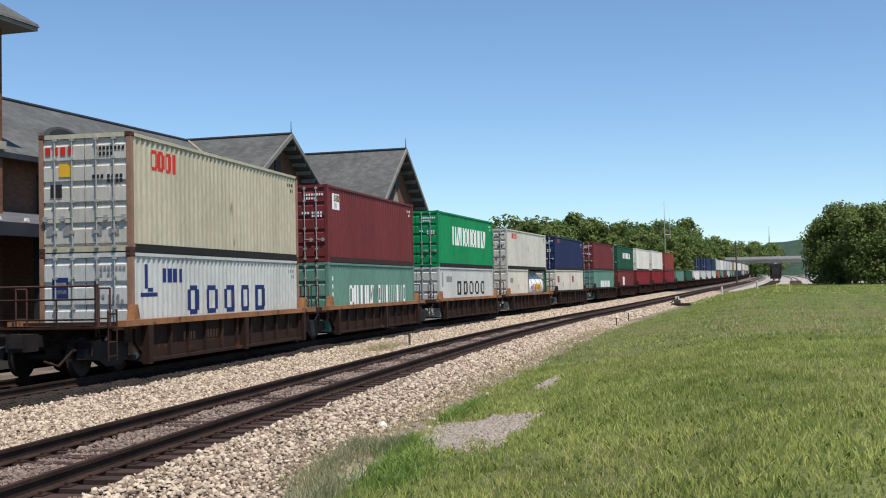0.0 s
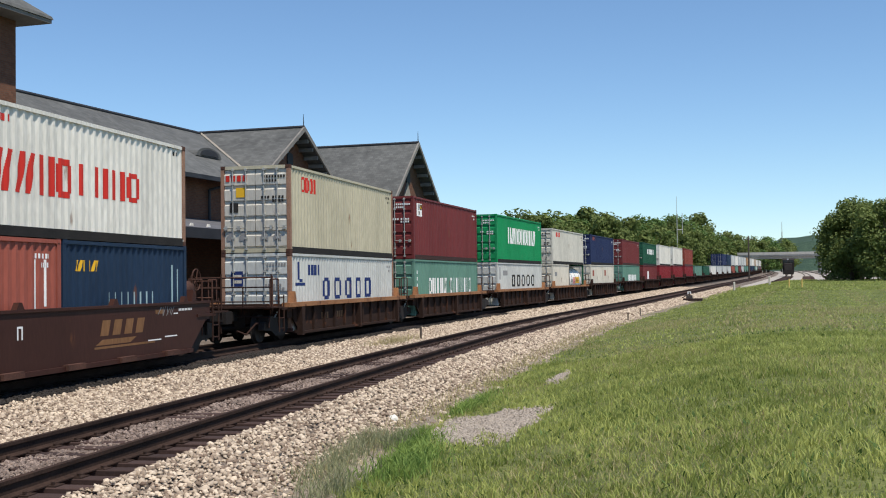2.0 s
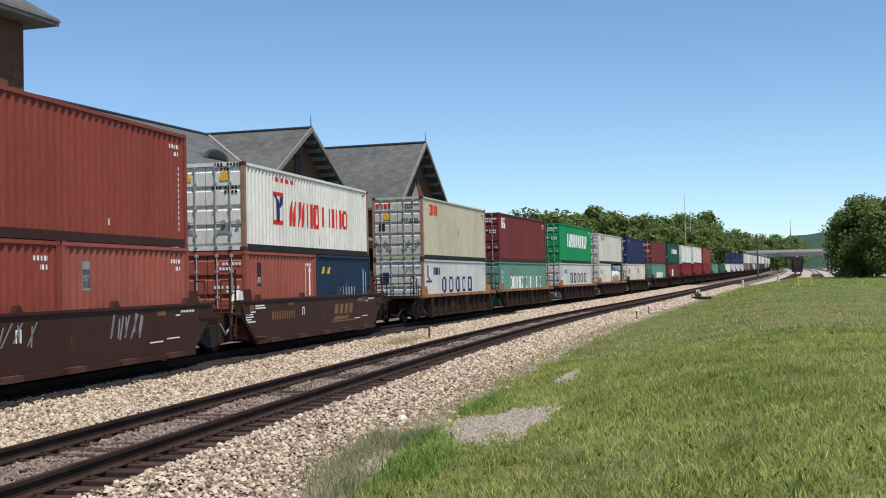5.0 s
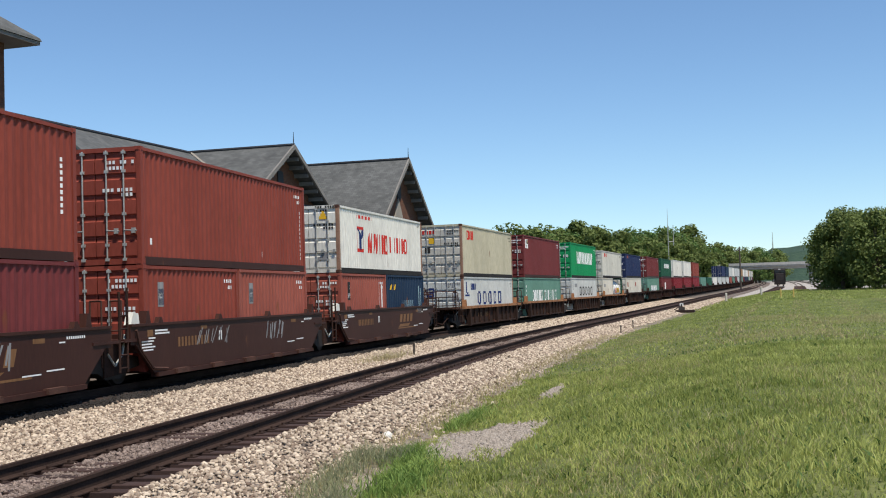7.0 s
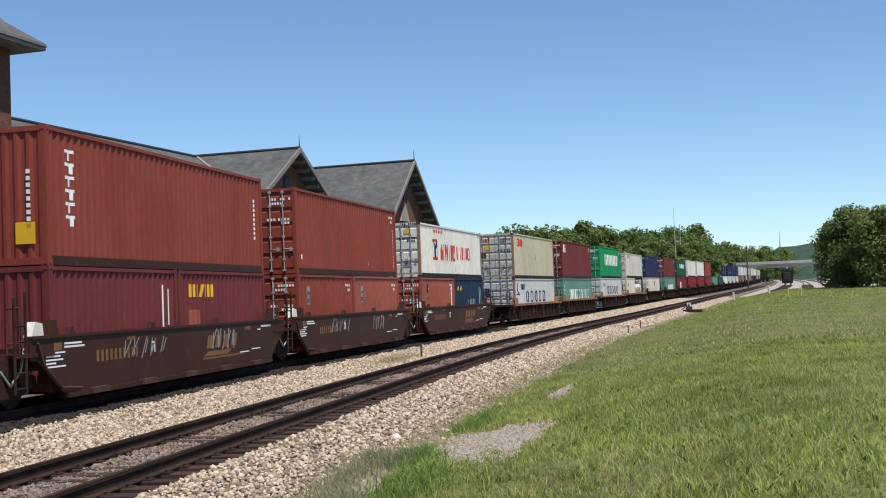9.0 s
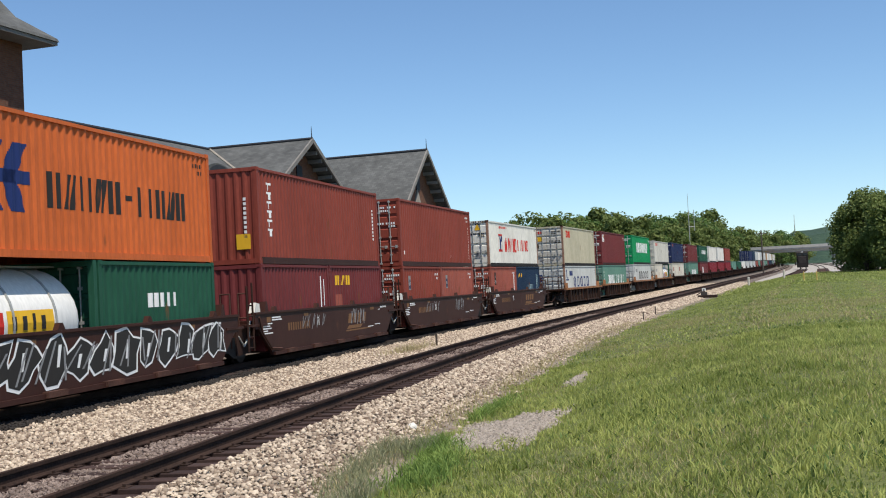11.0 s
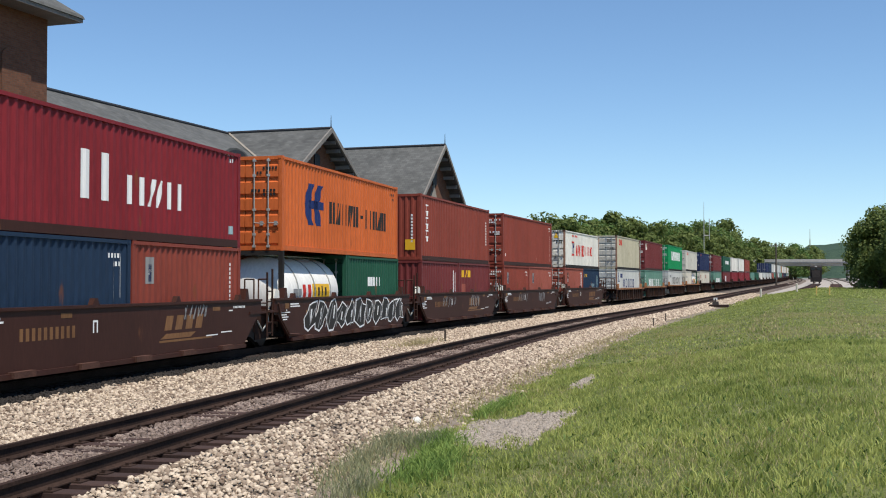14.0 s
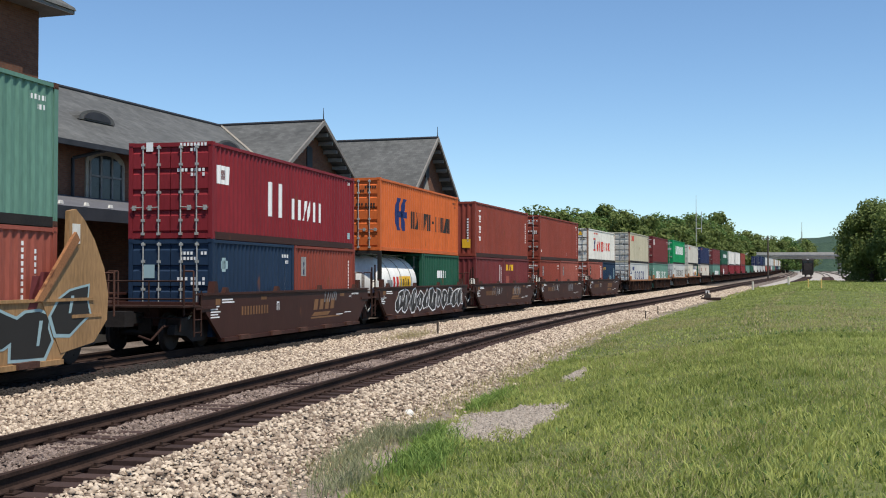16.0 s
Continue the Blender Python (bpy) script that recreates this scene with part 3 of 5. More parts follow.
def make_far_things():
    # wooded ridge on the horizon
    sh = Shape()
    vs, fs = [], []
    n = 90
    for i in range(n):
        b = radians(-30 + i * 0.75)
        h = 30 + 12 * math.sin(i * 0.31 + 1.0) + 6 * math.sin(i * 0.83) + 2.5 * math.sin(i * 2.7)
        for d, z in ((1300, -1), (1450, h * 0.75 + 7), (1600, h + 7), (1800, h * 0.6)):
            vs.append((d * math.sin(b), d * math.cos(b), z))
    for i in range(n - 1):
        for j in range(3):
            fs.append((i * 4 + j, i * 4 + j + 1, i * 4 + j + 5, i * 4 + j + 4))
    tagged(part("backdrop_hills", sh.raw(vs, fs), "hill"), "low wooded hills on the horizon", "hills", kind="structure")
    # road bridge over the yard
    m = rail_pose(500, 12, 0.3) @ pose(0, 0, 0, 0, 0, 4)
    root = empty("road_bridge", m, "concrete road bridge across the railway yard", "bridge")
    part("deck", Shape().box(-5, 5, -75, 75, 6.6, 7.4).box(-5.2, -4.9, -75, 75, 7.2, 8.3).box(4.9, 5.2, -75, 75, 7.2, 8.3).box(-4, 4, -75, 75, 5.6, 6.6), "concrete", root)
    for y in (-46, -14, 20, 52):
        part("pier", Shape().box(-4, 4, y - 0.9, y + 0.9, -1, 5.6).box(-4.6, 4.6, y - 1.3, y + 1.3, 5.0, 5.6), "concrete", root)
    # waiting locomotive
    root = empty("locomotive", rail_pose(338, 13.6, 0.02), "black diesel locomotive waiting in the yard", "locomotive")
    part("frame", Shape().box(-10.5, 10.5, -1.5, 1.5, 0.95, 1.55).box(-10.7, -10.3, -1.45, 1.45, 0.35, 1.5), "steel", root)
    part("cab", Shape().prism([(-8.6, 1.55), (-5.2, 1.55), (-5.2, 4.75), (-8.0, 4.75), (-8.6, 4.3)], -1.5, 1.5), "steel", root)
    part("nose", Shape().prism([(-10.2, 1.55), (-8.6, 1.55), (-8.6, 3.4), (-9.9, 3.2)], -1.0, 1.0), "steel", root)
    part("hood", Shape().prism([(-5.2, 1.55), (10, 1.55), (10, 4.3), (-5.2, 4.5)], -0.95, 0.95), "steel", root)
    for y in (-0.75, 0.75):
        part("windshield", Shape().box(-8.66, -8.58, y - 0.5, y + 0.5, 3.55, 4.2), "glass", root)
    for y in (-0.15, 0.15):
        part("headlight", Shape().lathe([(-8.5, 0.12), (-8.42, 0.12)], "x", 12, (-0.0, y, 4.5)), "mwhite", root)
    for x in (-7.2, 7.2):
        tr = part("truck", Shape().box(x - 2.4, x + 2.4, -1.15, 1.15, 0.35, 0.95), "steel", root)
        for dx in (-1.7, 0, 1.7):
            part("wheelset", Shape().lathe([(-0.8, 0.5), (-0.66, 0.5), (-0.65, 0.1), (0.65, 0.1), (0.66, 0.5), (0.8, 0.5)], "y", 16, (x + dx, 0, 0.5)), "steel", tr)
    # masts, pole, posts
    for b, d, h, two in ((10.9, 352, 25, True), (15.8, 1250, 52, False)):
        x, y = d * math.sin(radians(b)), d * math.cos(radians(b))
        root = empty("radio_mast", pose(x, y, 0.0053 * d - 0.8), "slender grey radio mast above the trees", "mast")
        w = h * 0.006 if two else h * 0.012
        part("mast", Shape().rod((0, 0, 0), (0, 0, h * 0.8), w, 6, w * 0.8).rod((0, 0, h * 0.8), (0, 0, h), w * 0.5, 6, w * 0.3), "rod", root)
        if two:
            part("antenna", Shape().rod((1.6, 0, h * 0.55), (1.6, 0, h * 0.8), 0.1, 6).rod((0, 0, h * 0.6), (1.6, 0, h * 0.6), 0.12, 6), "rod", root)
    p = on_line(290, 5.0)
    root = empty("utility_pole", pose(p.x, p.y, p.z - 0.4), "dark wooden utility pole by the tracks", "pole")
    part("pole", Shape().rod((0, 0, 0), (0, 0, 10.5), 0.22, 8, 0.16), "pole", root)
    part("crossarm", Shape().box(-1.2, 1.2, -0.08, 0.08, 9.6, 9.8), "pole", root)
    for s, off in ((150, 10.2), (158, 14.2)):
        p = on_line(s, off, float(ground_z(off)))
        tagged(part("marker_post", Shape().rod((0, 0, 0), (0, 0, 1.05), 0.13, 10).lathe([(1.05, 0.13), (1.12, 0.09)], "z", 10), "cream", m=pose(p.x, p.y, p.z)), "short pale marker post beside the tracks", "post")
    for off in (17.2, 18.4):
        p = on_line(120, off, float(ground_z(off)))
        root = empty("bollard", pose(p.x, p.y, p.z), "yellow steel bollard standing in the grass", "bollard", "yellow bollards")
        part("post", Shape().rod((0, 0, -0.05), (0, 0, 0.82), 0.06, 10), "postyellow", root)
        part("cap", Shape().lathe([(0.82, 0.065), (0.85, 0.065), (0.88, 0.03)], "z", 10), "postyellow", root)
    # switch stand beside the empty track
    root = empty("switch_stand", rail_pose(104, 9.1, -0.4), "dark switch stand beside the empty track", "switch stand")
    part("base", Shape().box(-0.5, 0.5, -1.1, 0.5, 0, 0.22), "tie", root)
    part("stand", Shape().prism([(-0.35, 0.2), (0.35, 0.2), (0.2, 0.5), (-0.2, 0.5)], -0.25, 0.25).rod((0, 0, 0.45), (0, 0, 0.75), 0.06, 8), "steel", root)
    part("target", Shape().box(-0.03, 0.03, -0.16, 0.16, 0.6, 0.82), "mwhite", root)
    part("lever", Shape().rod((0, 0.2, 0.5), (0.5, 0.7, 0.25), 0.04, 8), "steel", root)
    for s, off in ((41.2, 4.3), (72, 9.2), (64, 9.5)):
        root = rail_pose(s, off, float(bed_z(off)) - 0.02)
        tagged(part("stake", Shape().box(-0.03, 0.03, -0.03, 0.03, 0, 0.5).box(-0.036, 0.036, -0.036, 0.036, 0.4, 0.5), "pole", m=root), "small wooden stake standing in the ballast", "stake")
    tagged(part("white_rock", Shape().lathe([(-0.1, 0.02), (-0.07, 0.07), (0.01, 0.09), (0.07, 0.06), (0.1, 0.02)], "x", 7), "white", m=rail_pose(19.1, 9.05, -0.42)), "white painted rock at the foot of the ballast", "rock")


# ---- the station ----
STATION = pose(0, 0, 0.07, 0, 0, 90 - 17)


def with_uv(ob):
    """Lays each face's own plane out in metres, courses level."""
    me = ob.data
    if me.uv_layers:
        return ob
    uv = me.uv_layers.new(name="uv")
    for p in me.polygons:
        n = p.normal
        u = Vector((0, 0, 1)).cross(n)
        u = u.normalized() if u.length > 1e-3 else Vector((1, 0, 0))
        w = n.cross(u)
        for li in p.loop_indices:
            c = me.vertices[me.loops[li].vertex_index].co
            uv.data[li].uv = (c.dot(u), c.dot(w))
    return ob


def slab(pts, thick):
    """A roof plane: four corners, given a thickness downwards."""
    vs = [Vector(p) for p in pts]
    return Shape().raw([*vs, *[v - Vector((0, 0, thick)) for v in vs]], [(0, 1, 2, 3), (7, 6, 5, 4), (0, 4, 5, 1), (1, 5, 6, 2), (2, 6, 7, 3), (3, 7, 4, 0)])


def arch(x, y, z, w, h, t=0.12, n=12):
    """Outline points of an arched opening standing in the plane y."""
    pts = [(x - w / 2, z), (x + w / 2, z)]
    r = w / 2
    pts += [(x + r * math.cos(i * math.pi / n), z + h - r * 0.45 + r * 0.45 * math.sin(i * math.pi / n)) for i in range(n + 1)]
    return pts


def window(root, x, y, z, w=2.2, h=1.75):
    wn = part("window", Shape().prism(arch(x, y, z - 0.1, w + 0.45, h + 0.35), y - 0.06, y + 0.02), "stonetrim", root)
    part("pane", Shape().prism(arch(x, y, z, w, h), y - 0.075, y - 0.062), "glass", wn)
    fr = Shape()
    for k in (-0.5, -0.17, 0.17, 0.5):
        fr.box(x + k * w - 0.05, x + k * w + 0.05, y - 0.12, y - 0.076, z, z + h - 0.3 + (0.25 if abs(k) < 0.3 else 0))
    fr.box(x - w / 2, x + w / 2, y - 0.12, y - 0.076, z + h * 0.48, z + h * 0.48 + 0.08)
    part("frame", fr, "trim", wn)
    part("sill", Shape().box(x - w / 2 - 0.3, x + w / 2 + 0.3, y - 0.2, y, z - 0.22, z - 0.08), "stonetrim", wn)


def gable(root, x, half, y0, y1, zr, ze, ybody):
    """A cross gable: two slate slopes, a brick face, rakes and brackets."""
    e = 0.7  # eaves past the walls
    k = (zr - ze) / half
    for sg in (-1, 1):
        a = [(x, y0, zr), (x + sg * (half + e), y0, ze - e * k), (x + sg * (half + e), y1, ze - e * k), (x, y1, zr)]
        with_uv(part("roof", slab(a, 0.16), "slate", root))
        rk = Shape().raw([(x, y0 - 0.05, zr + 0.05), (x + sg * (half + e), y0 - 0.05, ze - e * k + 0.05), (x + sg * (half + e), y0 - 0.05, ze - e * k - 0.2), (x, y0 - 0.05, zr - 0.22),
                          (x, y0 + 0.06, zr + 0.05), (x + sg * (half + e), y0 + 0.06, ze - e * k + 0.05), (x + sg * (half + e), y0 + 0.06, ze - e * k - 0.2), (x, y0 + 0.06, zr - 0.22)],
                         [(0, 1, 2, 3), (7, 6, 5, 4), (0, 4, 5, 1), (1, 5, 6, 2), (2, 6, 7, 3), (3, 7, 4, 0)])
        part("bargeboard", rk, "trim", root)
        for i in range(1, 8):
            u = i / 8
            xx, zz = x + sg * (half + e) * u, zr - (half + e) * k * u
            part("bracket", Shape().box(xx - 0.07, xx + 0.07, y0 + 0.08, ybody, zz - 0.42, zz - 0.2), "trim", root)
    with_uv(part("gable_wall", Shape().prism([(x - half, 0), (x + half, 0), (x + half, ze - 0.2), (x, zr - 0.25), (x - half, ze - 0.2)], ybody, y1 - 0.5), "brick", root))
    part("ridge", Shape().rod((x, y0, zr + 0.03), (x, y1, zr + 0.03), 0.09, 8), "leadpaint", root)
    part("finial", Shape().rod((x, y0 + 0.05, zr), (x, y0 + 0.05, zr + 0.75), 0.035, 6, 0.012), "leadpaint", root)
    part("vent", Shape().prism(arch(x, 0, zr - 2.6, 0.7, 1.2), ybody - 0.06, ybody - 0.01), "leadpaint", root)


def make_station():
    root = empty("station_building", STATION, "old brick railway station with slate gables and a trackside canopy", "station")
    with_uv(part("wall", Shape().box(14, 76, 28.0, 39.4, -0.4, 7.15), "brick", root))
    for pts in ([(12, 27.0, 6.95), (78, 27.0, 6.95), (78, 33.7, 10.55), (12, 33.7, 10.55)], [(12, 40.4, 6.95), (78, 40.4, 6.95), (78, 33.7, 10.55), (12, 33.7, 10.55)]):
        with_uv(part("roof", slab(pts, 0.18), "slate", root))
    part("ridge", Shape().rod((12, 33.7, 10.58), (78, 33.7, 10.58), 0.1, 8), "leadpaint", root)
    part("gutter", Shape().box(12, 56, 26.86, 27.02, 6.72, 6.92), "leadpaint", root)
    for x in (40.2, 46.6, 53.0):
        window(root, x, 28.0, 4.95)
    for x in (37.9, 50.2):
        part("downpipe", Shape().rod((x, 27.85, 4.9), (x, 27.85, 6.4), 0.07, 8).rod((x, 27.85, 6.4), (x + 0.9, 27.0, 6.75), 0.07, 8), "leadpaint", root)
    for x in (41.8, 53.2):  # eyebrow vents in the slope
        y, z = 29.6, 8.35
        ey = Shape()
        prof = [(x - 1.3, z), (x + 1.3, z)] + [(x + 1.3 * math.cos(i * math.pi / 10), z + 0.5 * math.sin(i * math.pi / 10)) for i in range(1, 10)]
        with_uv(part("eyebrow_vent", ey.prism(prof, y - 0.1, y + 1.5), "slate", root))
        part("louvre", Shape().prism([(x + (a - x) * 0.72, z + 0.06 + (b - z) * 0.7) for a, b in prof], y - 0.14, y - 0.1), "leadpaint", root)
    cn = part("canopy", slab([(14, 24.6, 4.15), (80, 24.6, 4.15), (80, 28.0, 4.95), (14, 28.0, 4.95)], 0.2), "canopyroof", root)
    part("fascia", Shape().box(14, 80, 24.5, 24.6, 3.75, 4.2), "leadpaint", cn)
    for i in range(44):
        x = 16 + i * 1.45
        part("snow_guard", Shape().prism([(x - 0.12, 4.3), (x + 0.12, 4.3), (x + 0.07, 4.42), (x - 0.07, 4.42)], 24.98, 25.06), "white", cn)
    for i in range(8):
        x = 18 + i * 8.2
        part("canopy_post", Shape().box(x - 0.11, x + 0.11, 25.2, 25.42, -0.3, 3.9).box(x - 0.2, x + 0.2, 25.1, 25.5, -0.3, 0.3), "leadpaint", cn)
    gable(root, 59.8, 4.6, 27.1, 33.9, 10.6, 7.75, 28.05)
    for x in (53.9, 65.7):
        part("valley_flashing", Shape().rod((59.8, 33.7, 10.58), (x, 27.0, 6.98), 0.09, 6), "stonetrim", root)
    gable(root, 71.4, 4.5, 24.2, 36.5, 10.85, 7.0, 25.0)
    window(root, 57.9, 28.05, 4.6, 1.3, 2.2)
    window(root, 61.7, 28.05, 4.6, 1.3, 2.2)
    # sunlit part of the gable face, laid on as a pale triangle
    part("lit_panel", Shape().prism([(70.3, 6.9), (72.0, 6.9), (71.15, 8.3)], 24.9, 25.0), "stonetrim", root, "pale stone gable panel")
    # clock-less square tower
    tw = with_uv(part("tower", Shape().box(29.0, 34.7, 27.0, 32.6, -0.4, 11.6), "brick", root, "square brick tower with a flared slate roof"))
    for x in (30.6, 33.0):
        with_uv(part("blind_arch", Shape().prism(arch(x, 0, 7.6, 1.5, 2.4), 26.93, 27.0), "brick", tw))
    part("tower_band", Shape().box(28.9, 34.8, 26.9, 32.7, 7.0, 7.3), "stonetrim", tw)
    rings = [(3.75, 11.5), (3.7, 11.62), (2.7, 12.35), (1.9, 13.6), (0.05, 16.5)]
    vs, fs = [], []
    for h, z in rings:
        vs += [(31.85 + sx * h, 29.8 + sy * h, z) for sx, sy in ((-1, -1), (1, -1), (1, 1), (-1, 1))]
    for i in range(len(rings) - 1):
        fs += [(i * 4 + j, i * 4 + (j + 1) % 4, i * 4 + 4 + (j + 1) % 4, i * 4 + 4 + j) for j in range(4)]
    fs += [(3, 2, 1, 0), (16, 17, 18, 19)]
    with_uv(part("tower_roof", Shape().raw(vs, fs), "slate", tw))
    part("soffit", Shape().box(28.15, 35.55, 26.1, 33.5, 11.36, 11.49), "trim", tw)


# ---- the train ----
RUN = [(0.0, 0.0), (1.0, 5.13), (2.0, 10.28), (3.0, 15.47), (4.0, 20.7), (5.3, 27.54), (6.5, 33.9), (8.0, 41.91), (9.0, 47.28), (10.3, 54.29), (11.5, 60.78), (13.0, 68.91), (14.5, 77.06), (16.0, 85.22)]
MOVERS, WHEELS = [], []
W, PITCH = 2.438, 0.279


def dent(x):
    """Depth of the corrugation at x: flats and slopes of pressed steel."""
    u = (x / PITCH) % 1.0
    return 0.0 if u < 0.25 else (u - 0.25) / 0.22 * 0.036 if u < 0.47 else 0.036 if u < 0.75 else (1 - u) / 0.25 * 0.036


def breaks(x0, x1):
    xs = {round(x0, 4), round(x1, 4)}
    for k in range(math.floor(x0 / PITCH), math.ceil(x1 / PITCH) + 1):
        for u in (0, 0.25, 0.47, 0.75):
            x = (k + u) * PITCH
            if x0 < x < x1:
                xs.add(round(x, 4))
    return sorted(xs)


KEPT = {}


def kept(key, make):
    if key not in KEPT:
        me = make().mesh(key[0])
        me.materials.append(None)
        KEPT[key] = me
    return KEPT[key]


def side_panel(L, H):
    xs = breaks(-L / 2 + 0.1, L / 2 - 0.1)
    vs, n = [], len(xs)
    for z in (0.15, H - 0.1):
        vs += [(x, -W / 2 + 0.022 + dent(x), z) for x in xs]
    return Shape().raw(vs, [(i, i + 1, n + i + 1, n + i) for i in range(n - 1)])


def end_panel(L, H):
    xs = [x * 1.0 for x in breaks(-1.1, 1.1)]
    vs, n = [], len(xs)
    for z in (0.15, H - 0.1):
        vs += [(-L / 2 + 0.012 + dent(x), x, z) for x in xs]
    return Shape().raw(vs, [(i, i + 1, n + i + 1, n + i) for i in range(n - 1)])


def frame_shape(L, H):
    sh = Shape()
    for sg in (-1, 1):
        y0, y1 = sorted((sg * W / 2, sg * (W / 2 - 0.07)))
        sh.box(-L / 2 + 0.1, L / 2 - 0.1, y0, y1, 0.02, 0.17).box(-L / 2 + 0.1, L / 2 - 0.1, y0, y1, H - 0.1, H - 0.02)
    for sx in (-1, 1):
        x0, x1 = sorted((sx * L / 2, sx * (L / 2 - 0.1)))
        sh.box(x0, x1, -W / 2 + 0.1, W / 2 - 0.1, 0.02, 0.16).box(x0, x1, -W / 2 + 0.1, W / 2 - 0.1, H - 0.12, H - 0.01)
    return sh


def casting_shape():
    return Shape().box(-0.09, 0.09, -0.081, 0.081, -0.06, 0.06).box(-0.1, 0.1, -0.045, 0.045, -0.03, 0.03).box(-0.05, 0.05, -0.09, 0.09, -0.03, 0.03)


def door_shape(H):
    w = W / 2 - 0.13
    n = 5 if H > 2.7 else 4
    step = (H - 0.36) / n
    pts = [(0.07, 0.17), (0.07, H - 0.13), (0.035, H - 0.13)]
    for i in reversed(range(n)):
        z0 = 0.2 + i * step
        pts += [(0.035, z0 + step - 0.11), (0.0, z0 + step - 0.14), (0.0, z0 + 0.03), (0.035, z0)]
    return Shape().prism(pts + [(0.035, 0.17)], 0.012, w)


def rod_shape(H):
    sh = Shape().rod((-0.035, 0, 0.1), (-0.035, 0, H - 0.08), 0.021, 8)
    for z in (0.14, 0.5, 1.25, H - 0.6, H - 0.14):
        sh.box(-0.06, 0.03, -0.045, 0.045, z - 0.035, z + 0.035)
    return sh.rod((-0.055, 0, 0.85), (-0.055, 0.34, 0.83), 0.016, 6).box(-0.07, -0.02, 0.2, 0.3, 0.77, 0.9)


def marking(parent, rects, mat, side=True, L=12.192, label=""):
    """Painted shapes on the corrugated side (x, z, width, height, slant) or, flat, on the rear end (y, z, width, height)."""
    joined = Shape()
    for r in rects:
        x, z, w, h = r[:4]
        sl = r[4] if len(r) > 4 else 0
        small = w * h < 0.03
        sh = joined if small else Shape()
        if side:
            rows = 14 if sl else 1
            for j in range(rows):
                x2, z2 = x + sl * j / rows, z + h * j / rows
                xs = breaks(x2, x2 + w)
                for a, b in zip(xs, xs[1:]):
                    sh.raw([(xx, -W / 2 + 0.017 + dent(xx), zz) for xx, zz in ((a, z2), (b, z2), (b, z2 + h / rows), (a, z2 + h / rows))], [(0, 1, 2, 3)])
        else:
            sh.box(-L / 2 - 0.012, -L / 2 - 0.006, x, x + w, z, z + h)
        if not small:
            part("marking", sh, mat, parent, label)
    if joined.v:
        tagged(part("small_markings", joined, mat, parent), kind="stuff")


def word(x, z, h, n, adv, weight=0.22, seed=1, slant=0.0):
    """A row of n plain upright bars, as tall as the painted line."""
    return [(x + i * adv, z, adv * (0.36 + weight), h, slant) for i in range(n)]


def shapes(kinds, cells, z0, z1, st):
    """Plain painted shapes, one to a cell (x from, x to): hollow frames, leaning pairs, twin posts, posts."""
    out, h = [], z1 - z0
    for kind, (a, b) in zip(kinds, cells):
        w = b - a
        if kind == "frame":
            out += [(a, z0 + 0.14 * h, st, 0.72 * h), (b - st, z0 + 0.14 * h, st, 0.72 * h), (a + 0.4 * st, z0, w - 0.8 * st, 0.17 * h), (a + 0.4 * st, z1 - 0.17 * h, w - 0.8 * st, 0.17 * h)]
        elif kind == "lean":
            out += [(a, z0, st, h, w * 0.3), (a + 0.45 * w, z0, st, h, w * 0.3)]
        elif kind == "twin":
            out += [(a, z0, st, h), (b - st, z0, st, h)]
        else:
            out += [((a + b - st) / 2, z0, st, h)]
    return out


def small_print(x, z, n, seed, step=0.09):
    rnd = random.Random(seed)
    return [(x + i * step, z, step * 0.62, 0.085) for i in range(n) if rnd.random() > 0.12]


def container(L, H, mat, label, s, z, doors=True, post=None, frame=None, group="containers on the train"):
    root = empty("shipping_container", rail_pose(s, 0, z), label, "container", group)
    MOVERS.append((root, s, z))
    part("frame", kept(("frame", L, H), lambda: frame_shape(L, H)), frame or mat, root)
    for sx in (-1, 1):
        for sy in (-1, 1):
            m = pose(sx * (L / 2 - 0.07), sy * (W / 2 - 0.06), 0)
            part("corner_post", kept(("corner_post", H), lambda: Shape().box(-0.07, 0.07, -0.06, 0.06, 0.11, H - 0.11)), post or mat, root, m=m)
            for zz in (0.06, H - 0.06):
                part("corner_casting", kept(("corner_casting",), casting_shape), "casting" if post else mat, root, m=pose(sx * (L / 2 - 0.088), sy * (W / 2 - 0.079), zz))
    # dark strip paints in the shade of the gap between stacked boxes
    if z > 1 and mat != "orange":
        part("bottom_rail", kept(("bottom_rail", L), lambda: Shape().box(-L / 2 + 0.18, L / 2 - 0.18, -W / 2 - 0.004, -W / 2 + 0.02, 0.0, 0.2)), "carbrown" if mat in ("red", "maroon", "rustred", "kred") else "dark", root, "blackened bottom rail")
    pm = kept(("side_panel", L, H), lambda: side_panel(L, H))
    part("side_panel", pm, mat, root)
    part("side_panel", pm, mat, root, m=pose(0, 0, 0, 0, 0, 180))
    part("roof", kept(("roof", L), lambda: Shape().box(-L / 2 + 0.1, L / 2 - 0.1, -W / 2 + 0.06, W / 2 - 0.06, -0.05, -0.015)), mat, root, m=pose(0, 0, H))
    em = kept(("end_panel", L, H), lambda: end_panel(L, H))
    part("end_panel", em, mat, root, m=pose(0, 0, 0, 0, 0, 180))
    if doors:
        dm = kept(("door", H), lambda: door_shape(H))
        rm = kept(("locking_rod", H), lambda: rod_shape(H))
        for sg in (-1, 1):
            d = part("door", dm, mat, root, m=pose(-L / 2 + 0.005, 0, 0) @ (Matrix.Scale(-1, 4, (0, 1, 0)) if sg < 0 else Matrix()))
            for y in (0.32, 0.78):
                part("locking_rod", rm, "rod", d, "galvanised locking rod", m=pose(0, y, 0))
    else:
        part("end_panel", em, mat, root)
    return root


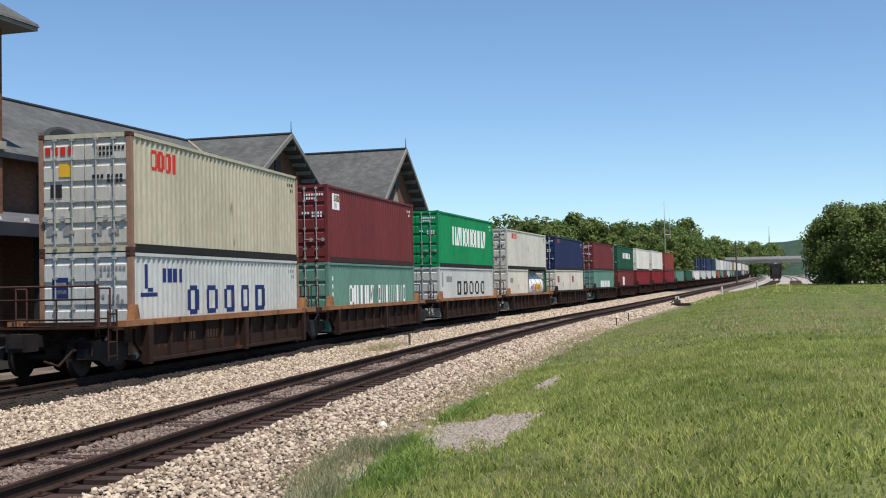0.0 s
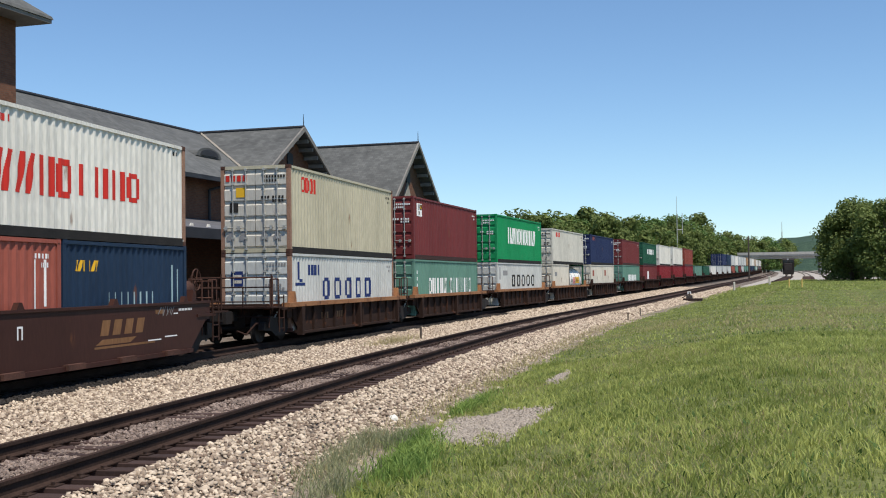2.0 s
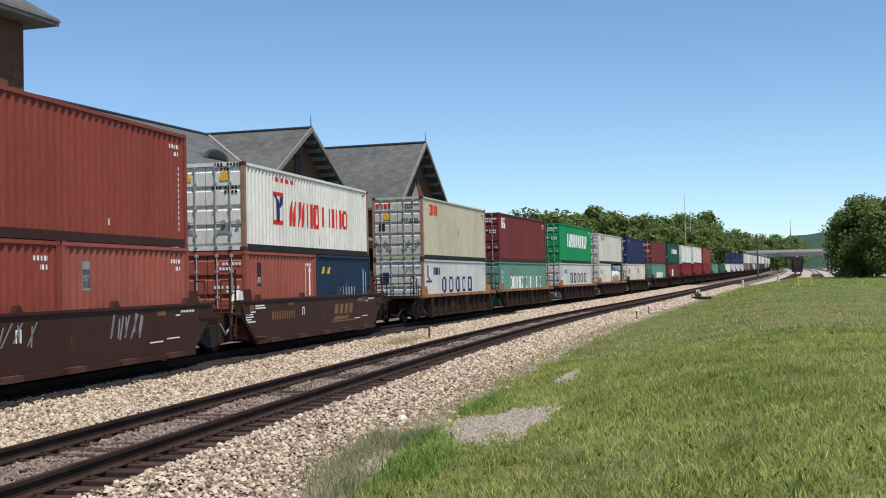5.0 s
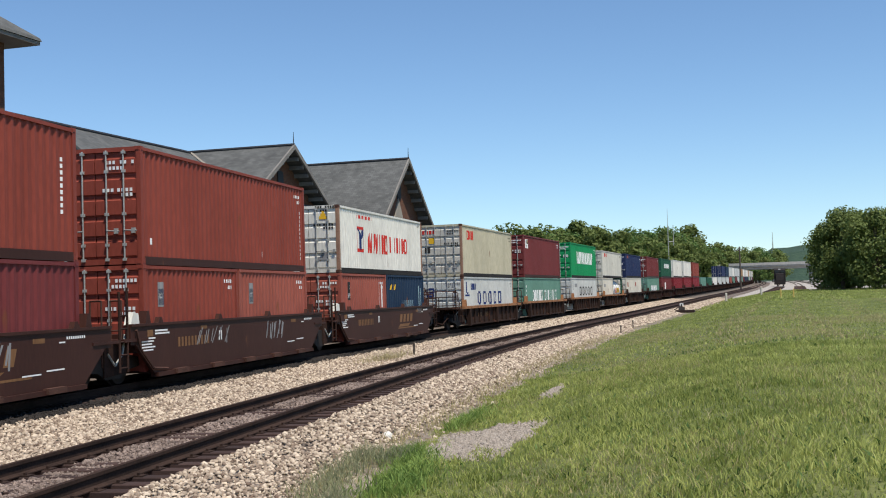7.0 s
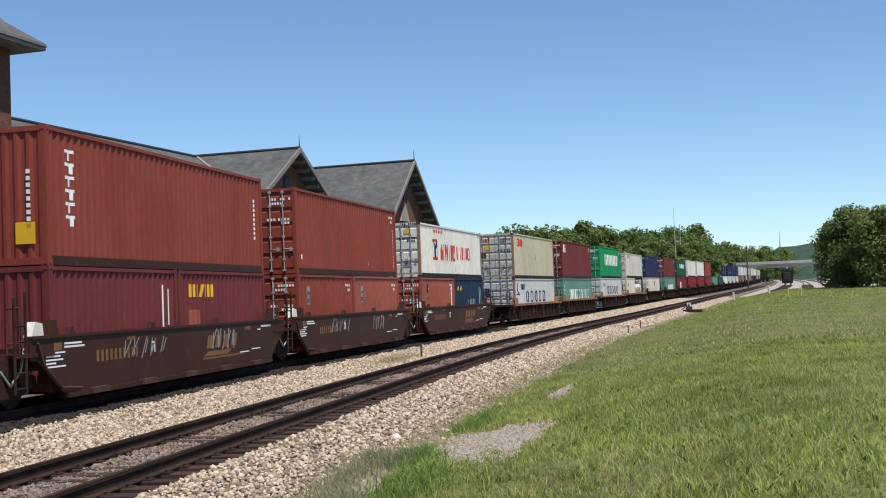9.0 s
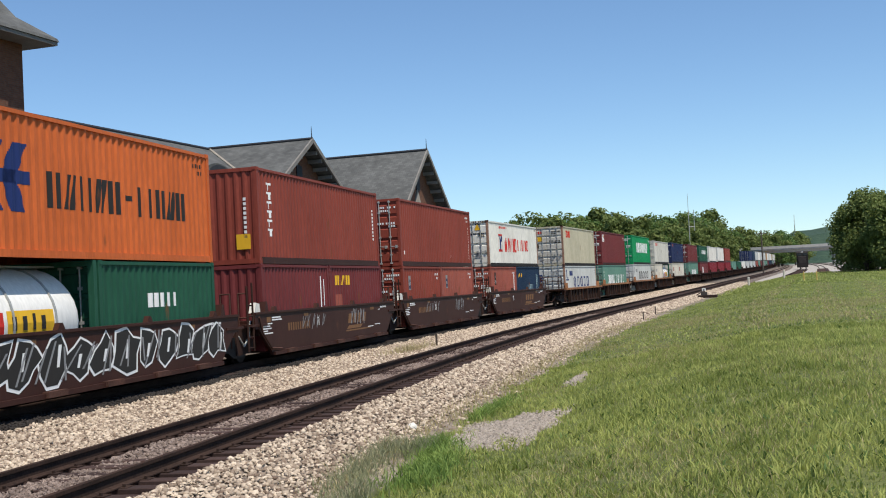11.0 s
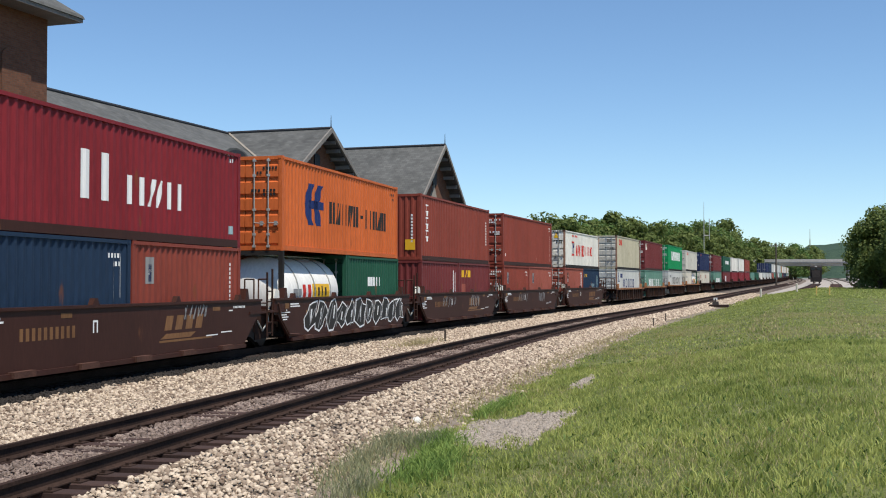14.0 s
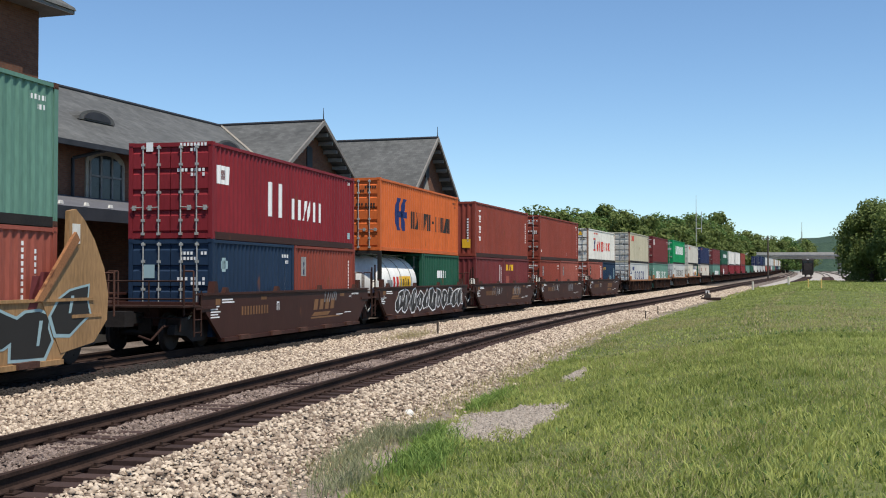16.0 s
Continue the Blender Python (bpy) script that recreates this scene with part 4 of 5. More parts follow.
def tank_container(s, z):
    """A white tank lying in an open steel frame."""
    L, H = 6.058, 2.591
    root = empty("tank_container", rail_pose(s, 0, z), "white cylindrical tank container in an open steel frame", "container", "containers on the train")
    MOVERS.append((root, s, z))
    part("tank", Shape().lathe([(-2.85, 0.05), (-2.82, 0.45), (-2.7, 0.8), (-2.5, 1.05), (-2.3, 1.13), (2.3, 1.13), (2.5, 1.05), (2.7, 0.8), (2.82, 0.45), (2.85, 0.05)], "x", 32, (0, 0, 1.32)), "lightglass", root)
    for x in (-1.5, 0, 1.5):
        part("band", Shape().lathe([(x - 0.03, 1.14), (x - 0.03, 1.155), (x + 0.03, 1.155), (x + 0.03, 1.14)], "x", 32, (0, 0, 1.32)), "rod", root)
    for sx in (-1, 1):
        f = Shape()
        x0, x1 = sorted((sx * L / 2, sx * (L / 2 - 0.14)))
        for sy in (-1, 1):
            y0, y1 = sorted((sy * W / 2, sy * (W / 2 - 0.14)))
            f.box(x0, x1, y0, y1, 0, H)
        f.box(x0, x1, -W / 2 + 0.14, W / 2 - 0.14, 0, 0.15).box(x0, x1, -W / 2 + 0.14, W / 2 - 0.14, H - 0.12, H)
        for sy in (-1, 1):
            f.rod((sx * (L / 2 - 0.07), sy * (W / 2 - 0.1), 0.9), (sx * (L / 2 - 0.07), sy * 0.5, 0.1), 0.05, 6)
        part("end_frame", f, "dark" if sx < 0 else "dgreen", root)
    part("bottom_rail", Shape().box(-2.9, 2.9, -W / 2 + 0.02, -W / 2 + 0.12, 0.02, 0.16), "casting", root)
    part("bottom_rail", Shape().box(-2.9, 2.9, W / 2 - 0.12, W / 2 - 0.02, 0.02, 0.16), "casting", root)
    part("walkway", Shape().box(-2.9, 2.9, -0.3, 0.3, 2.47, 2.5), "rod", root)
    ring = lambda a0, a1, x0, x1: [(x, -math.cos(a) * 1.137, 1.32 + math.sin(a) * 1.137) for a in (a0, (a0 + a1) / 2, a1) for x in (x0, x1)]
    for a0, a1, x0, x1, mt in ((-0.2, 0.24, -0.2, 1.42, "myellow"), (-0.1, 0.14, -0.05, 0.1, "mblack"), (-0.1, 0.14, 0.3, 0.45, "mblack"), (-0.1, 0.18, 0.65, 0.75, "mblack"), (-0.1, 0.14, 0.95, 1.1, "mblack"), (-0.25, 0.22, -1.06, -0.8, "mred"), (-0.25, 0.22, -0.6, -0.32, "mred"), (-0.1, 0.1, -1.9, -1.2, "mgrey")):
        k = 1.004 if mt == "mblack" else 1.0
        part("marking", Shape().raw([(x, y * k, z) for x, y, z in ring(a0, a1, x0, x1)], [(0, 1, 3, 2), (2, 3, 5, 4)]), mt, root)
    return root


WHEEL = [(-0.80, 0.42), (-0.79, 0.455), (-0.70, 0.465), (-0.675, 0.50), (-0.655, 0.49), (-0.65, 0.40), (-0.68, 0.36), (-0.69, 0.16), (-0.62, 0.09), (0.62, 0.09), (0.69, 0.16), (0.68, 0.36), (0.65, 0.40), (0.655, 0.49), (0.675, 0.50), (0.70, 0.465), (0.79, 0.455), (0.80, 0.42)]


def truck(root, x, turning):
    sh = Shape()
    for sg in (-1, 1):
        y0, y1 = sorted((sg * 0.9, sg * 1.1))
        sh.prism([(x - 1.35, 0.42), (x - 0.7, 0.36), (x - 0.35, 0.2), (x + 0.35, 0.2), (x + 0.7, 0.36), (x + 1.35, 0.42), (x + 1.3, 0.64), (x + 0.5, 0.78), (x - 0.5, 0.78), (x - 1.3, 0.64)], y0, y1)
        for k in (-0.25, 0, 0.25):
            sh.rod((x + k, sg * 1.02, 0.28), (x + k, sg * 1.02, 0.66), 0.09, 8)
    sh.box(x - 0.2, x + 0.2, -1.0, 1.0, 0.45, 0.72)
    t = part("truck", sh, "steel", root, "dark cast steel truck frame")
    wm = kept(("wheelset",), lambda: Shape().lathe(WHEEL, "y", 28).box(-0.3, 0.3, -0.805, -0.79, -0.04, 0.04).box(-0.04, 0.04, -0.805, -0.79, -0.3, 0.3))
    for k in (-0.89, 0.89):
        w = part("wheelset", wm, "steel", t, m=pose(x + k, 0, 0.465))
        if turning:
            WHEELS.append((w, x + k))


def well_car(s, style, rear, front, label, half=7.4, turning=False, sill="sill"):
    """One well of an articulated container car; style plate: plain sides, ribbed: rusty ribs under a sill."""
    root = empty("well_car", rail_pose(s, 0, 0), label, "railway car", "well cars of the train")
    MOVERS.append((root, s, 0))
    body = {"plate": "carbrown", "ribbed": "carrust", "ochre": "ochre"}[style]
    top = 1.38 if style != "ribbed" else 1.24
    for sg in (-1, 1):
        y0, y1 = sorted((sg * 1.42, sg * 1.34))
        if style == "ribbed":
            sd = part("side", Shape().prism([(-5.6, 0.26), (5.6, 0.26), (6.2, 0.7), (6.2, top - 0.12), (-6.2, top - 0.12), (-6.2, 0.7)], *sorted((sg * 1.28, sg * 1.34))), body, root)
            part("top_sill", Shape().prism([(-7.0, top - 0.14), (7.0, top - 0.14), (7.0, top), (-7.0, top)], sg * 1.26, sg * 1.52), sill, root, "orange rusted top sill" if sill == "sill" else "")
            part("bottom_chord", Shape().box(-5.6, 5.6, *sorted((sg * 1.3, sg * 1.46)), 0.2, 0.28), body, root)
            for i in range(11):
                x = -5.5 + i * 1.1
                part("rib", Shape().prism([(x - 0.05, 0.28), (x + 0.05, 0.28), (x + 0.05, top - 0.14), (x - 0.05, top - 0.14)], *sorted((sg * 1.34, sg * 1.43))), body, sd)
            for x in (-5.75, 0.5, 5.75):
                part("gusset", Shape().prism([(x - 0.1, 0.16), (x + 0.1, 0.16), (x + 0.14, top - 0.14), (x - 0.14, top - 0.14)], *sorted((sg * 1.34, sg * 1.53))), body, sd)
        else:
            sd = part("side", Shape().prism([(-5.9, 0.2), (5.9, 0.2), (6.9, 0.95), (7.15, 0.95), (7.15, top), (-7.15, top), (-7.15, 0.95), (-6.9, 0.95)], y0, y1), body, root)
            part("top_sill", Shape().box(-7.15, 7.15, *sorted((sg * 1.3, sg * 1.46)), top, top + 0.06), body, root)
            part("bottom_chord", Shape().box(-5.9, 5.9, *sorted((sg * 1.3, sg * 1.5)), 0.14, 0.24), body, root)
            for x in (-4.6, -2.3, 0, 2.3, 4.6):
                part("jacking_pad", Shape().box(x - 0.35, x + 0.35, *sorted((sg * 1.42, sg * 1.56)), 0.15, 0.27), "casting", sd)
            for x in (-5.6, -1.9, 1.9, 5.6):
                part("guide", Shape().prism([(x - 0.14, top + 0.06), (x + 0.14, top + 0.06), (x + 0.05, top + 0.2), (x - 0.05, top + 0.2)], *sorted((sg * 1.32, sg * 1.44))), body, root)
    for x in (-5.6, -2.8, 0, 2.8, 5.6):
        part("floor_beam", kept(("floor_beam",), lambda: Shape().box(-0.25, 0.25, -1.34, 1.34, 0.22, 0.33)), body, root, m=pose(x, 0, 0))
    for sx in (-1, 1):
        x0, x1 = sorted((sx * 6.35, sx * (half + 0.2)))
        part("end_platform", Shape().box(x0, x1, -0.55, 0.55, 0.62, 1.08).box(*sorted((sx * 6.35, sx * 6.75)), -1.34, 1.34, 0.75, 1.2).box(*sorted((sx * 6.3, sx * 7.5)), -1.45, 1.45, 1.03, 1.1), body, root)
        for y in (-1.2, 1.2):
            part("grab_iron", Shape().rod((sx * 7.15, y, 0.5), (sx * 7.15, y, 2.0), 0.022, 6).rod((sx * 7.15, y - 0.28 * (1 if y > 0 else -1), 2.0), (sx * 7.15, y, 2.0), 0.022, 6).rod((sx * 7.15, y - 0.28 * (1 if y > 0 else -1), 0.5), (sx * 7.15, y - 0.28 * (1 if y > 0 else -1), 2.0), 0.022, 6)
                 .rod((sx * 7.15, y - 0.28 * (1 if y > 0 else -1), 0.9), (sx * 7.15, y, 0.9), 0.02, 6).rod((sx * 7.15, y - 0.28 * (1 if y > 0 else -1), 1.3), (sx * 7.15, y, 1.3), 0.02, 6), "casting", root)
        for y in (-1.3,):
            part("guide_cone", Shape().prism([(sx * 6.2 - 0.16, top), (sx * 6.2 + 0.16, top), (sx * 6.2 + 0.05, top + 0.36), (sx * 6.2 - 0.05, top + 0.36)], y - 0.1, y + 0.1), sill if style == "ribbed" else body, root)
            part("hose", Shape().rod((sx * 7.0, y + 0.2, 0.95), (sx * 7.5, y + 0.3, 0.45), 0.03, 6).rod((sx * 7.5, y + 0.3, 0.45), (sx * 7.75, y + 0.35, 0.75), 0.03, 6), "rod", root)
    if rear:
        truck(root, -half + (0.0 if rear == 1 else 0.9), turning)
    if front:
        truck(root, half + (0.3 if front == 1 else -0.9), turning)
    return root


def brake_gear(root, x):
    """Hand-brake wheel and air cylinder on an end platform."""
    part("air_reservoir", Shape().lathe([(x - 0.55, 0.1), (x - 0.5, 0.23), (x + 0.5, 0.23), (x + 0.55, 0.1)], "x", 18, (0, -0.8, 1.75)), "casting", root)
    wh = Shape()
    for i in range(20):
        a, b = i * math.tau / 20, (i + 1) * math.tau / 20
        wh.rod((x + 0.75 + 0.29 * math.cos(a), -0.95, 2.0 + 0.29 * math.sin(a)), (x + 0.75 + 0.29 * math.cos(b), -0.95, 2.0 + 0.29 * math.sin(b)), 0.02, 6)
    for i in range(5):
        a = i * math.tau / 5
        wh.rod((x + 0.75, -0.95, 2.0), (x + 0.75 + 0.28 * math.cos(a), -0.95, 2.0 + 0.28 * math.sin(a)), 0.015, 6)
    part("brake_wheel", wh, "casting", root, "rusty spoked hand-brake wheel")
    part("brake_stand", Shape().box(x + 0.68, x + 0.82, -0.9, -0.75, 1.08, 2.05).box(x - 0.6, x + 0.9, -1.3, -0.4, 1.3, 1.36), "casting", root)
    part("railing", Shape().rod((x + 1.0, -1.3, 1.0), (x + 1.0, -1.3, 2.0), 0.025, 6).rod((x + 1.0, 1.3, 1.0), (x + 1.0, 1.3, 2.0), 0.025, 6).rod((x + 1.0, -1.3, 1.95), (x + 1.0, 1.3, 1.95), 0.025, 6).rod((x + 1.0, -1.3, 1.5), (x + 1.0, 1.3, 1.5), 0.025, 6), "casting", root)
    part("coupler", Shape().box(x + 0.5, x + 1.9, -0.16, 0.16, 0.72, 0.98).box(x + 1.7, x + 2.1, -0.28, 0.28, 0.66, 1.02), "steel", root)


def car_marks(root, seed, y=-1.424, emblem=True):
    """Stencilled lines, tags and a faded emblem on a car's near side."""
    def flat(rects, mt):
        sh = Shape()
        for x, z, w, h, *sl in rects:
            k = sl[0] if sl else 0
            sh.raw([(x, y, z), (x + w, y, z), (x + w + k, y, z + h), (x + k, y, z + h)], [(0, 1, 2, 3)])
        tagged(part("small_markings", sh, mt, root), kind="stuff")
    rnd = random.Random(seed)
    flat([(-6.6 + 0.0, 0.78 + i * 0.07, rnd.uniform(0.35, 0.75), 0.035) for i in range(5)] + [(-5.9, 1.16, 0.8, 0.04), (-5.9, 1.23, 0.7, 0.04), (-2.0, 0.86, 0.05, 0.26), (-1.85, 0.86, 0.05, 0.26), (-1.95, 1.08, 0.1, 0.04)], "mwhite")
    flat(word(-4.6, 0.8, 0.24, 10, 0.2, 0.2, seed), "mfade")
    flat([(-6.3, 1.12, 0.3, 0.16), (-3.2, 1.2, 0.4, 0.1), (3.9, 1.18, 0.45, 0.1)], "mfade")
    flat([(5.2 + i * 0.09, 1.22, 0.06, 0.06) for i in range(9)] + [(3.5, 0.55, 0.7, 0.03), (4.4, 0.6, 0.7, 0.03), (4.9, 1.15, 0.25, 0.03)], "mwhite")
    if emblem:
        flat(word(1.2, 0.78, 0.34, 4, 0.55, 0.3, seed + 5, 0.12), "mfade")
        flat([(0.95, 0.5, 2.9, 0.05), (1.0, 0.58, 1.6, 0.12, 0.3)], "mfade")


def scribble(root, x0, x1, z0, z1, mt, seed, y=-1.426, n=12, weight=0.08):
    """Spray-painted strokes."""
    rnd, sh = random.Random(seed), Shape()
    for i in range(n):
        x = x0 + (x1 - x0) * i / n
        w = (x1 - x0) / n
        for _ in range(2):
            a, b = (x + rnd.uniform(0, 0.5) * w, z0 + rnd.uniform(0, 0.25) * (z1 - z0)), (x + rnd.uniform(0.3, 1.1) * w, z1 - rnd.uniform(0, 0.2) * (z1 - z0))
            sh.raw([(a[0], y, a[1]), (a[0] + weight, y, a[1]), (b[0] + weight, y, b[1]), (b[0], y, b[1])], [(0, 1, 2, 3)])
    tagged(part("graffiti", sh, mt, root, "spray-painted graffiti strokes"), kind="stuff")


def bubbles(root, x0, x1, z0, z1, n, fill, line, seed, y=-1.427):
    """Spray-painted rounded blobs: an outline shape with a darker fill and a highlight."""
    rnd = random.Random(seed)
    w = (x1 - x0) / n
    for i in range(n):
        cx, cz = x0 + (i + 0.5) * w, (z0 + z1) / 2 + rnd.uniform(-0.05, 0.05)
        k = 10
        rad = [rnd.uniform(0.62, 1.3) for _ in range(k)]
        turn = rnd.uniform(0, 1)
        for scale, mt, d in ((1.0, line, 0.0), (0.88, fill, 0.003)):
            pts = []
            for j in range(k):
                a = j * math.tau / k + turn
                c, q = math.cos(a), math.sin(a)
                f = scale * rad[j] / max(abs(c), abs(q)) ** 0.7
                pts.append((cx + c * f * w * 0.55 + q * 0.14, y - d - 0.0002 * i, cz + q * f * (z1 - z0) * 0.46))
            part("graffiti", Shape().raw(pts, [tuple(range(k))]), mt, root, "spray-painted graffiti shape")
        h = (z1 - z0) * rnd.uniform(0.25, 0.5)
        x, z = cx + rnd.uniform(-0.2, 0.1) * w, cz - h * rnd.uniform(0.3, 0.7)
        part("graffiti", Shape().raw([(x, y - 0.008, z), (x + 0.1, y - 0.008, z), (x + 0.22, y - 0.008, z + h), (x + 0.1, y - 0.008, z + h)], [(0, 1, 2, 3)]), line, root)


def end_gear(root, x, sg, mat="gear"):
    """Railings, rungs, pipes and valves on a car's end platform."""
    f = lambda d: x + sg * d
    part("end_rail", Shape().rod((f(0.7), -1.35, 0.9), (f(0.7), -1.35, 2.15), 0.024, 6).rod((f(0.7), 1.35, 0.9), (f(0.7), 1.35, 2.15), 0.024, 6).rod((f(0.7), -1.35, 1.75), (f(0.7), 1.35, 1.75), 0.022, 6)
         .rod((f(0.7), -1.35, 1.3), (f(0.7), 1.35, 1.3), 0.022, 6).rod((f(0.7), -0.4, 0.9), (f(0.7), -0.4, 1.75), 0.022, 6), mat, root)
    part("walkway", Shape().box(*sorted((f(0.0), f(0.95))), -1.46, 1.46, 1.1, 1.14), mat, root)
    for y in (-1.0, -0.2, 0.7):
        part("valve_box", Shape().prism([(f(0.15), 0.5), (f(0.5), 0.5), (f(0.55), 0.8), (f(0.12), 0.85)], y - 0.18, y + 0.18), "steel", root)
    part("train_pipe", Shape().rod((f(-0.6), -0.9, 0.7), (f(0.9), -0.9, 0.62), 0.035, 8).rod((f(0.9), -0.9, 0.62), (f(1.15), -0.7, 0.3), 0.03, 8).rod((f(1.15), -0.7, 0.3), (f(1.4), -0.5, 0.42), 0.03, 8), "rod" if sg > 0 else mat, root)
    for i in range(4):
        part("rung", Shape().rod((f(-0.1), -1.44, 0.45 + i * 0.32), (f(0.3), -1.44, 0.45 + i * 0.32), 0.02, 6), mat, root)
    part("sill_step", Shape().rod((f(-0.1), -1.44, 0.35), (f(-0.1), -1.44, 1.5), 0.022, 6).rod((f(0.3), -1.44, 0.35), (f(0.3), -1.44, 1.5), 0.022, 6), mat, root)
    part("uncoupling_lever", Shape().rod((f(0.75), -1.3, 0.82), (f(0.75), 0.1, 0.86), 0.02, 6).rod((f(0.75), -1.3, 0.82), (f(0.8), -1.3, 0.5), 0.02, 6), mat, root)
    part("coupler", Shape().box(*sorted((f(0.3), f(1.4))), -0.15, 0.15, 0.7, 0.96).box(*sorted((f(1.2), f(1.65))), -0.26, 0.26, 0.64, 1.02), "steel", root)


LOW, B40, B20, HC, SC = 0.275, 12.192, 6.058, 2.896, 2.591
MID = LOW + SC


def ends_print(c, L, H, mt="mwhite", seed=1):
    """Small stencilled lines and labels on the doors, and at the side's top corner."""
    rects = small_print(-1.05, H - 0.42, 8, seed, 0.1) + small_print(-0.75, H - 0.56, 5, seed + 1, 0.1) + small_print(-1.0, H - 1.1, 4, seed + 2, 0.11) + small_print(-1.0, H - 1.22, 4, seed + 3, 0.11) + small_print(-0.5, H - 1.1, 3, seed + 4, 0.11)
    marking(c, rects, mt, False, L)
    marking(c, [(L / 2 - 1.0 + 0.09 * i, H - 0.42, 0.055, 0.1) for i in range(7)] + [(L / 2 - 0.7 + 0.09 * i, H - 0.6, 0.055, 0.1) for i in range(3)], mt)


def make_train():
    red = "brown-painted well car with plain plate sides and faded stencils"
    rib = "rusty ribbed well car with an orange-rusted top sill"
    # the ochre car at the tail of the view
    s = -70.02
    c = well_car(s, "ochre", 0, 2, "ochre-painted well car covered in graffiti", 7.4, True)
    for sg in (-1, 1):
        part("end_wing", Shape().prism([(5.2, 1.4), (5.9, 0.35), (7.2, 0.5), (7.75, 0.95), (7.8, 1.5), (7.62, 2.05), (7.2, 2.65), (6.78, 3.05), (6.45, 3.25), (6.2, 3.2), (6.16, 2.4)], *sorted((sg * 1.335, sg * 1.432))), "ochre", c)
    part("wing_brace", Shape().prism([(4.9, 1.4), (5.15, 1.4), (6.5, 2.62), (6.35, 2.78)], -1.5, -1.43), "sill", c)
    brake_gear(c, 7.3)
    bubbles(c, 0.2, 5.6, 0.32, 1.3, 4, "mblack", "mpale", 3)
    bubbles(c, 5.7, 7.1, 0.7, 1.9, 1, "mblack", "mpale", 4, -1.436)
    part("placard", Shape().box(6.3, 6.6, -1.442, -1.433, 2.55, 2.95), "white", c, "white placard with faded lines")
    scribble(c, 4.7, 6.4, 1.2, 2.0, "maroon", 8, n=4, weight=0.3)
    k = container(B40, HC, "teal", "teal green steel shipping container, upper of a stack", s, MID, post="teal")
    ends_print(k, B40, HC, "mwhite", 31)
    k = container(B40, SC, "rustred", "faded red shipping container in a well car", s, LOW)
    marking(k, [(4.9, 0.9 + 0.13 * i, 0.07, 0.085) for i in range(11)] + [(5.3, 1.4 + 0.13 * i, 0.07, 0.085) for i in range(6)], "mwhite")
    # the brown five-well car
    for i, s in enumerate((-50.33, -34.97, -19.39, -4.11, 11.94)):
        c = well_car(s, "plate", 2 if i == 0 else 0, 2 if i == 4 else 1, red, 7.55, True)
        car_marks(c, 50 + i, emblem=i in (0, 2, 4))
        if i == 4:
            brake_gear(c, 6.6)
            scribble(c, 4.0, 4.9, 1.12, 1.36, "mgrey", 21, n=4, weight=0.03)
        if i == 0:
            end_gear(c, -7.3, -1)
        elif i == 4:
            end_gear(c, 7.4, 1)
        if i > 0:  # pale hoses and a white bracket at the joint
            part("air_hose", Shape().rod((-7.0, -1.2, 1.2), (-7.25, -1.25, 0.75), 0.028, 6).rod((-7.25, -1.25, 0.75), (-7.5, -1.2, 0.5), 0.028, 6).rod((-7.5, -1.2, 0.5), (-7.75, -1.15, 0.8), 0.028, 6), "rod", c)
            lad = Shape().rod((-7.3, -1.42, 0.35), (-7.3, -1.42, 2.3), 0.03, 6).rod((-7.68, -1.42, 0.35), (-7.68, -1.42, 2.2), 0.03, 6)
            for j in range(5):
                lad.rod((-7.3, -1.42, 0.45 + 0.3 * j), (-7.68, -1.42, 0.45 + 0.3 * j), 0.02, 6)
            part("ladder", lad, "gear", c, "grimy steel end ladder")
            part("brake_pipe", Shape().rod((-5.3, -1.47, 0.3), (-6.1, -1.47, 0.36), 0.032, 6).rod((-6.1, -1.47, 0.36), (-6.75, -1.47, 0.85), 0.032, 6).rod((-6.75, -1.47, 0.85), (-6.95, -1.47, 1.3), 0.032, 6), "casting", c)
            part("joint_casting", Shape().prism([(-7.9, 0.25), (-6.9, 0.3), (-6.75, 0.75), (-6.95, 1.05), (-7.9, 1.05)], -1.15, -0.6), "gear", c)
            part("bracket", Shape().prism([(-6.9, 1.42), (-6.45, 1.42), (-6.5, 1.68), (-6.75, 1.72)], -1.3, -1.12), "white", c)
        if i == 0:
            scribble(c, 2.2, 3.6, 1.0, 1.38, "mgrey", 22, n=6, weight=0.04)
        if i == 1:
            bubbles(c, -4.7, 6.2, 0.34, 1.32, 11, "mblack", "mwhite", 6)
            scribble(c, -4.6, 6.2, 0.4, 1.25, "mgrey", 5, y=-1.435, n=13, weight=0.07)
        if i in (2, 3):
            scribble(c, 1.5, 3.2, 0.7, 1.3, "mgrey", 7 + i, n=5, weight=0.07)
            scribble(c, -3.5, -1.2, 0.75, 1.25, "mgrey", 9 + i, n=5, weight=0.05)
    # crimson over navy and red
    s = -50.33
    k = container(B40, SC, "kred", "crimson shipping container with a white emblem and lettering bars", s, MID)
    ends_print(k, B40, HC, "mwhite", 1)
    marking(k, shapes(("twin",), ((-2.1, -0.95),), 0.8, 1.83, 0.34) + shapes(("post", "post", "lean", "twin"), ((-0.4, 0.26), (0.36, 0.66), (0.8, 1.62), (1.78, 2.5)), 0.8, 1.45, 0.17), "mwhite", label="white painted bars")
    marking(k, [(-5.78, 1.5, 0.78, 0.5, 0.05)], "mwhite", label="white flag emblem")
    marking(k, [(-5.5, 1.62, 0.25, 0.26)], "kred")
    marking(k, [(5.35, 0.35, 0.35, 0.22)], "mpale")
    marking(k, [(0.5, 2.35, 0.2, 0.25)], "mwhite", False)
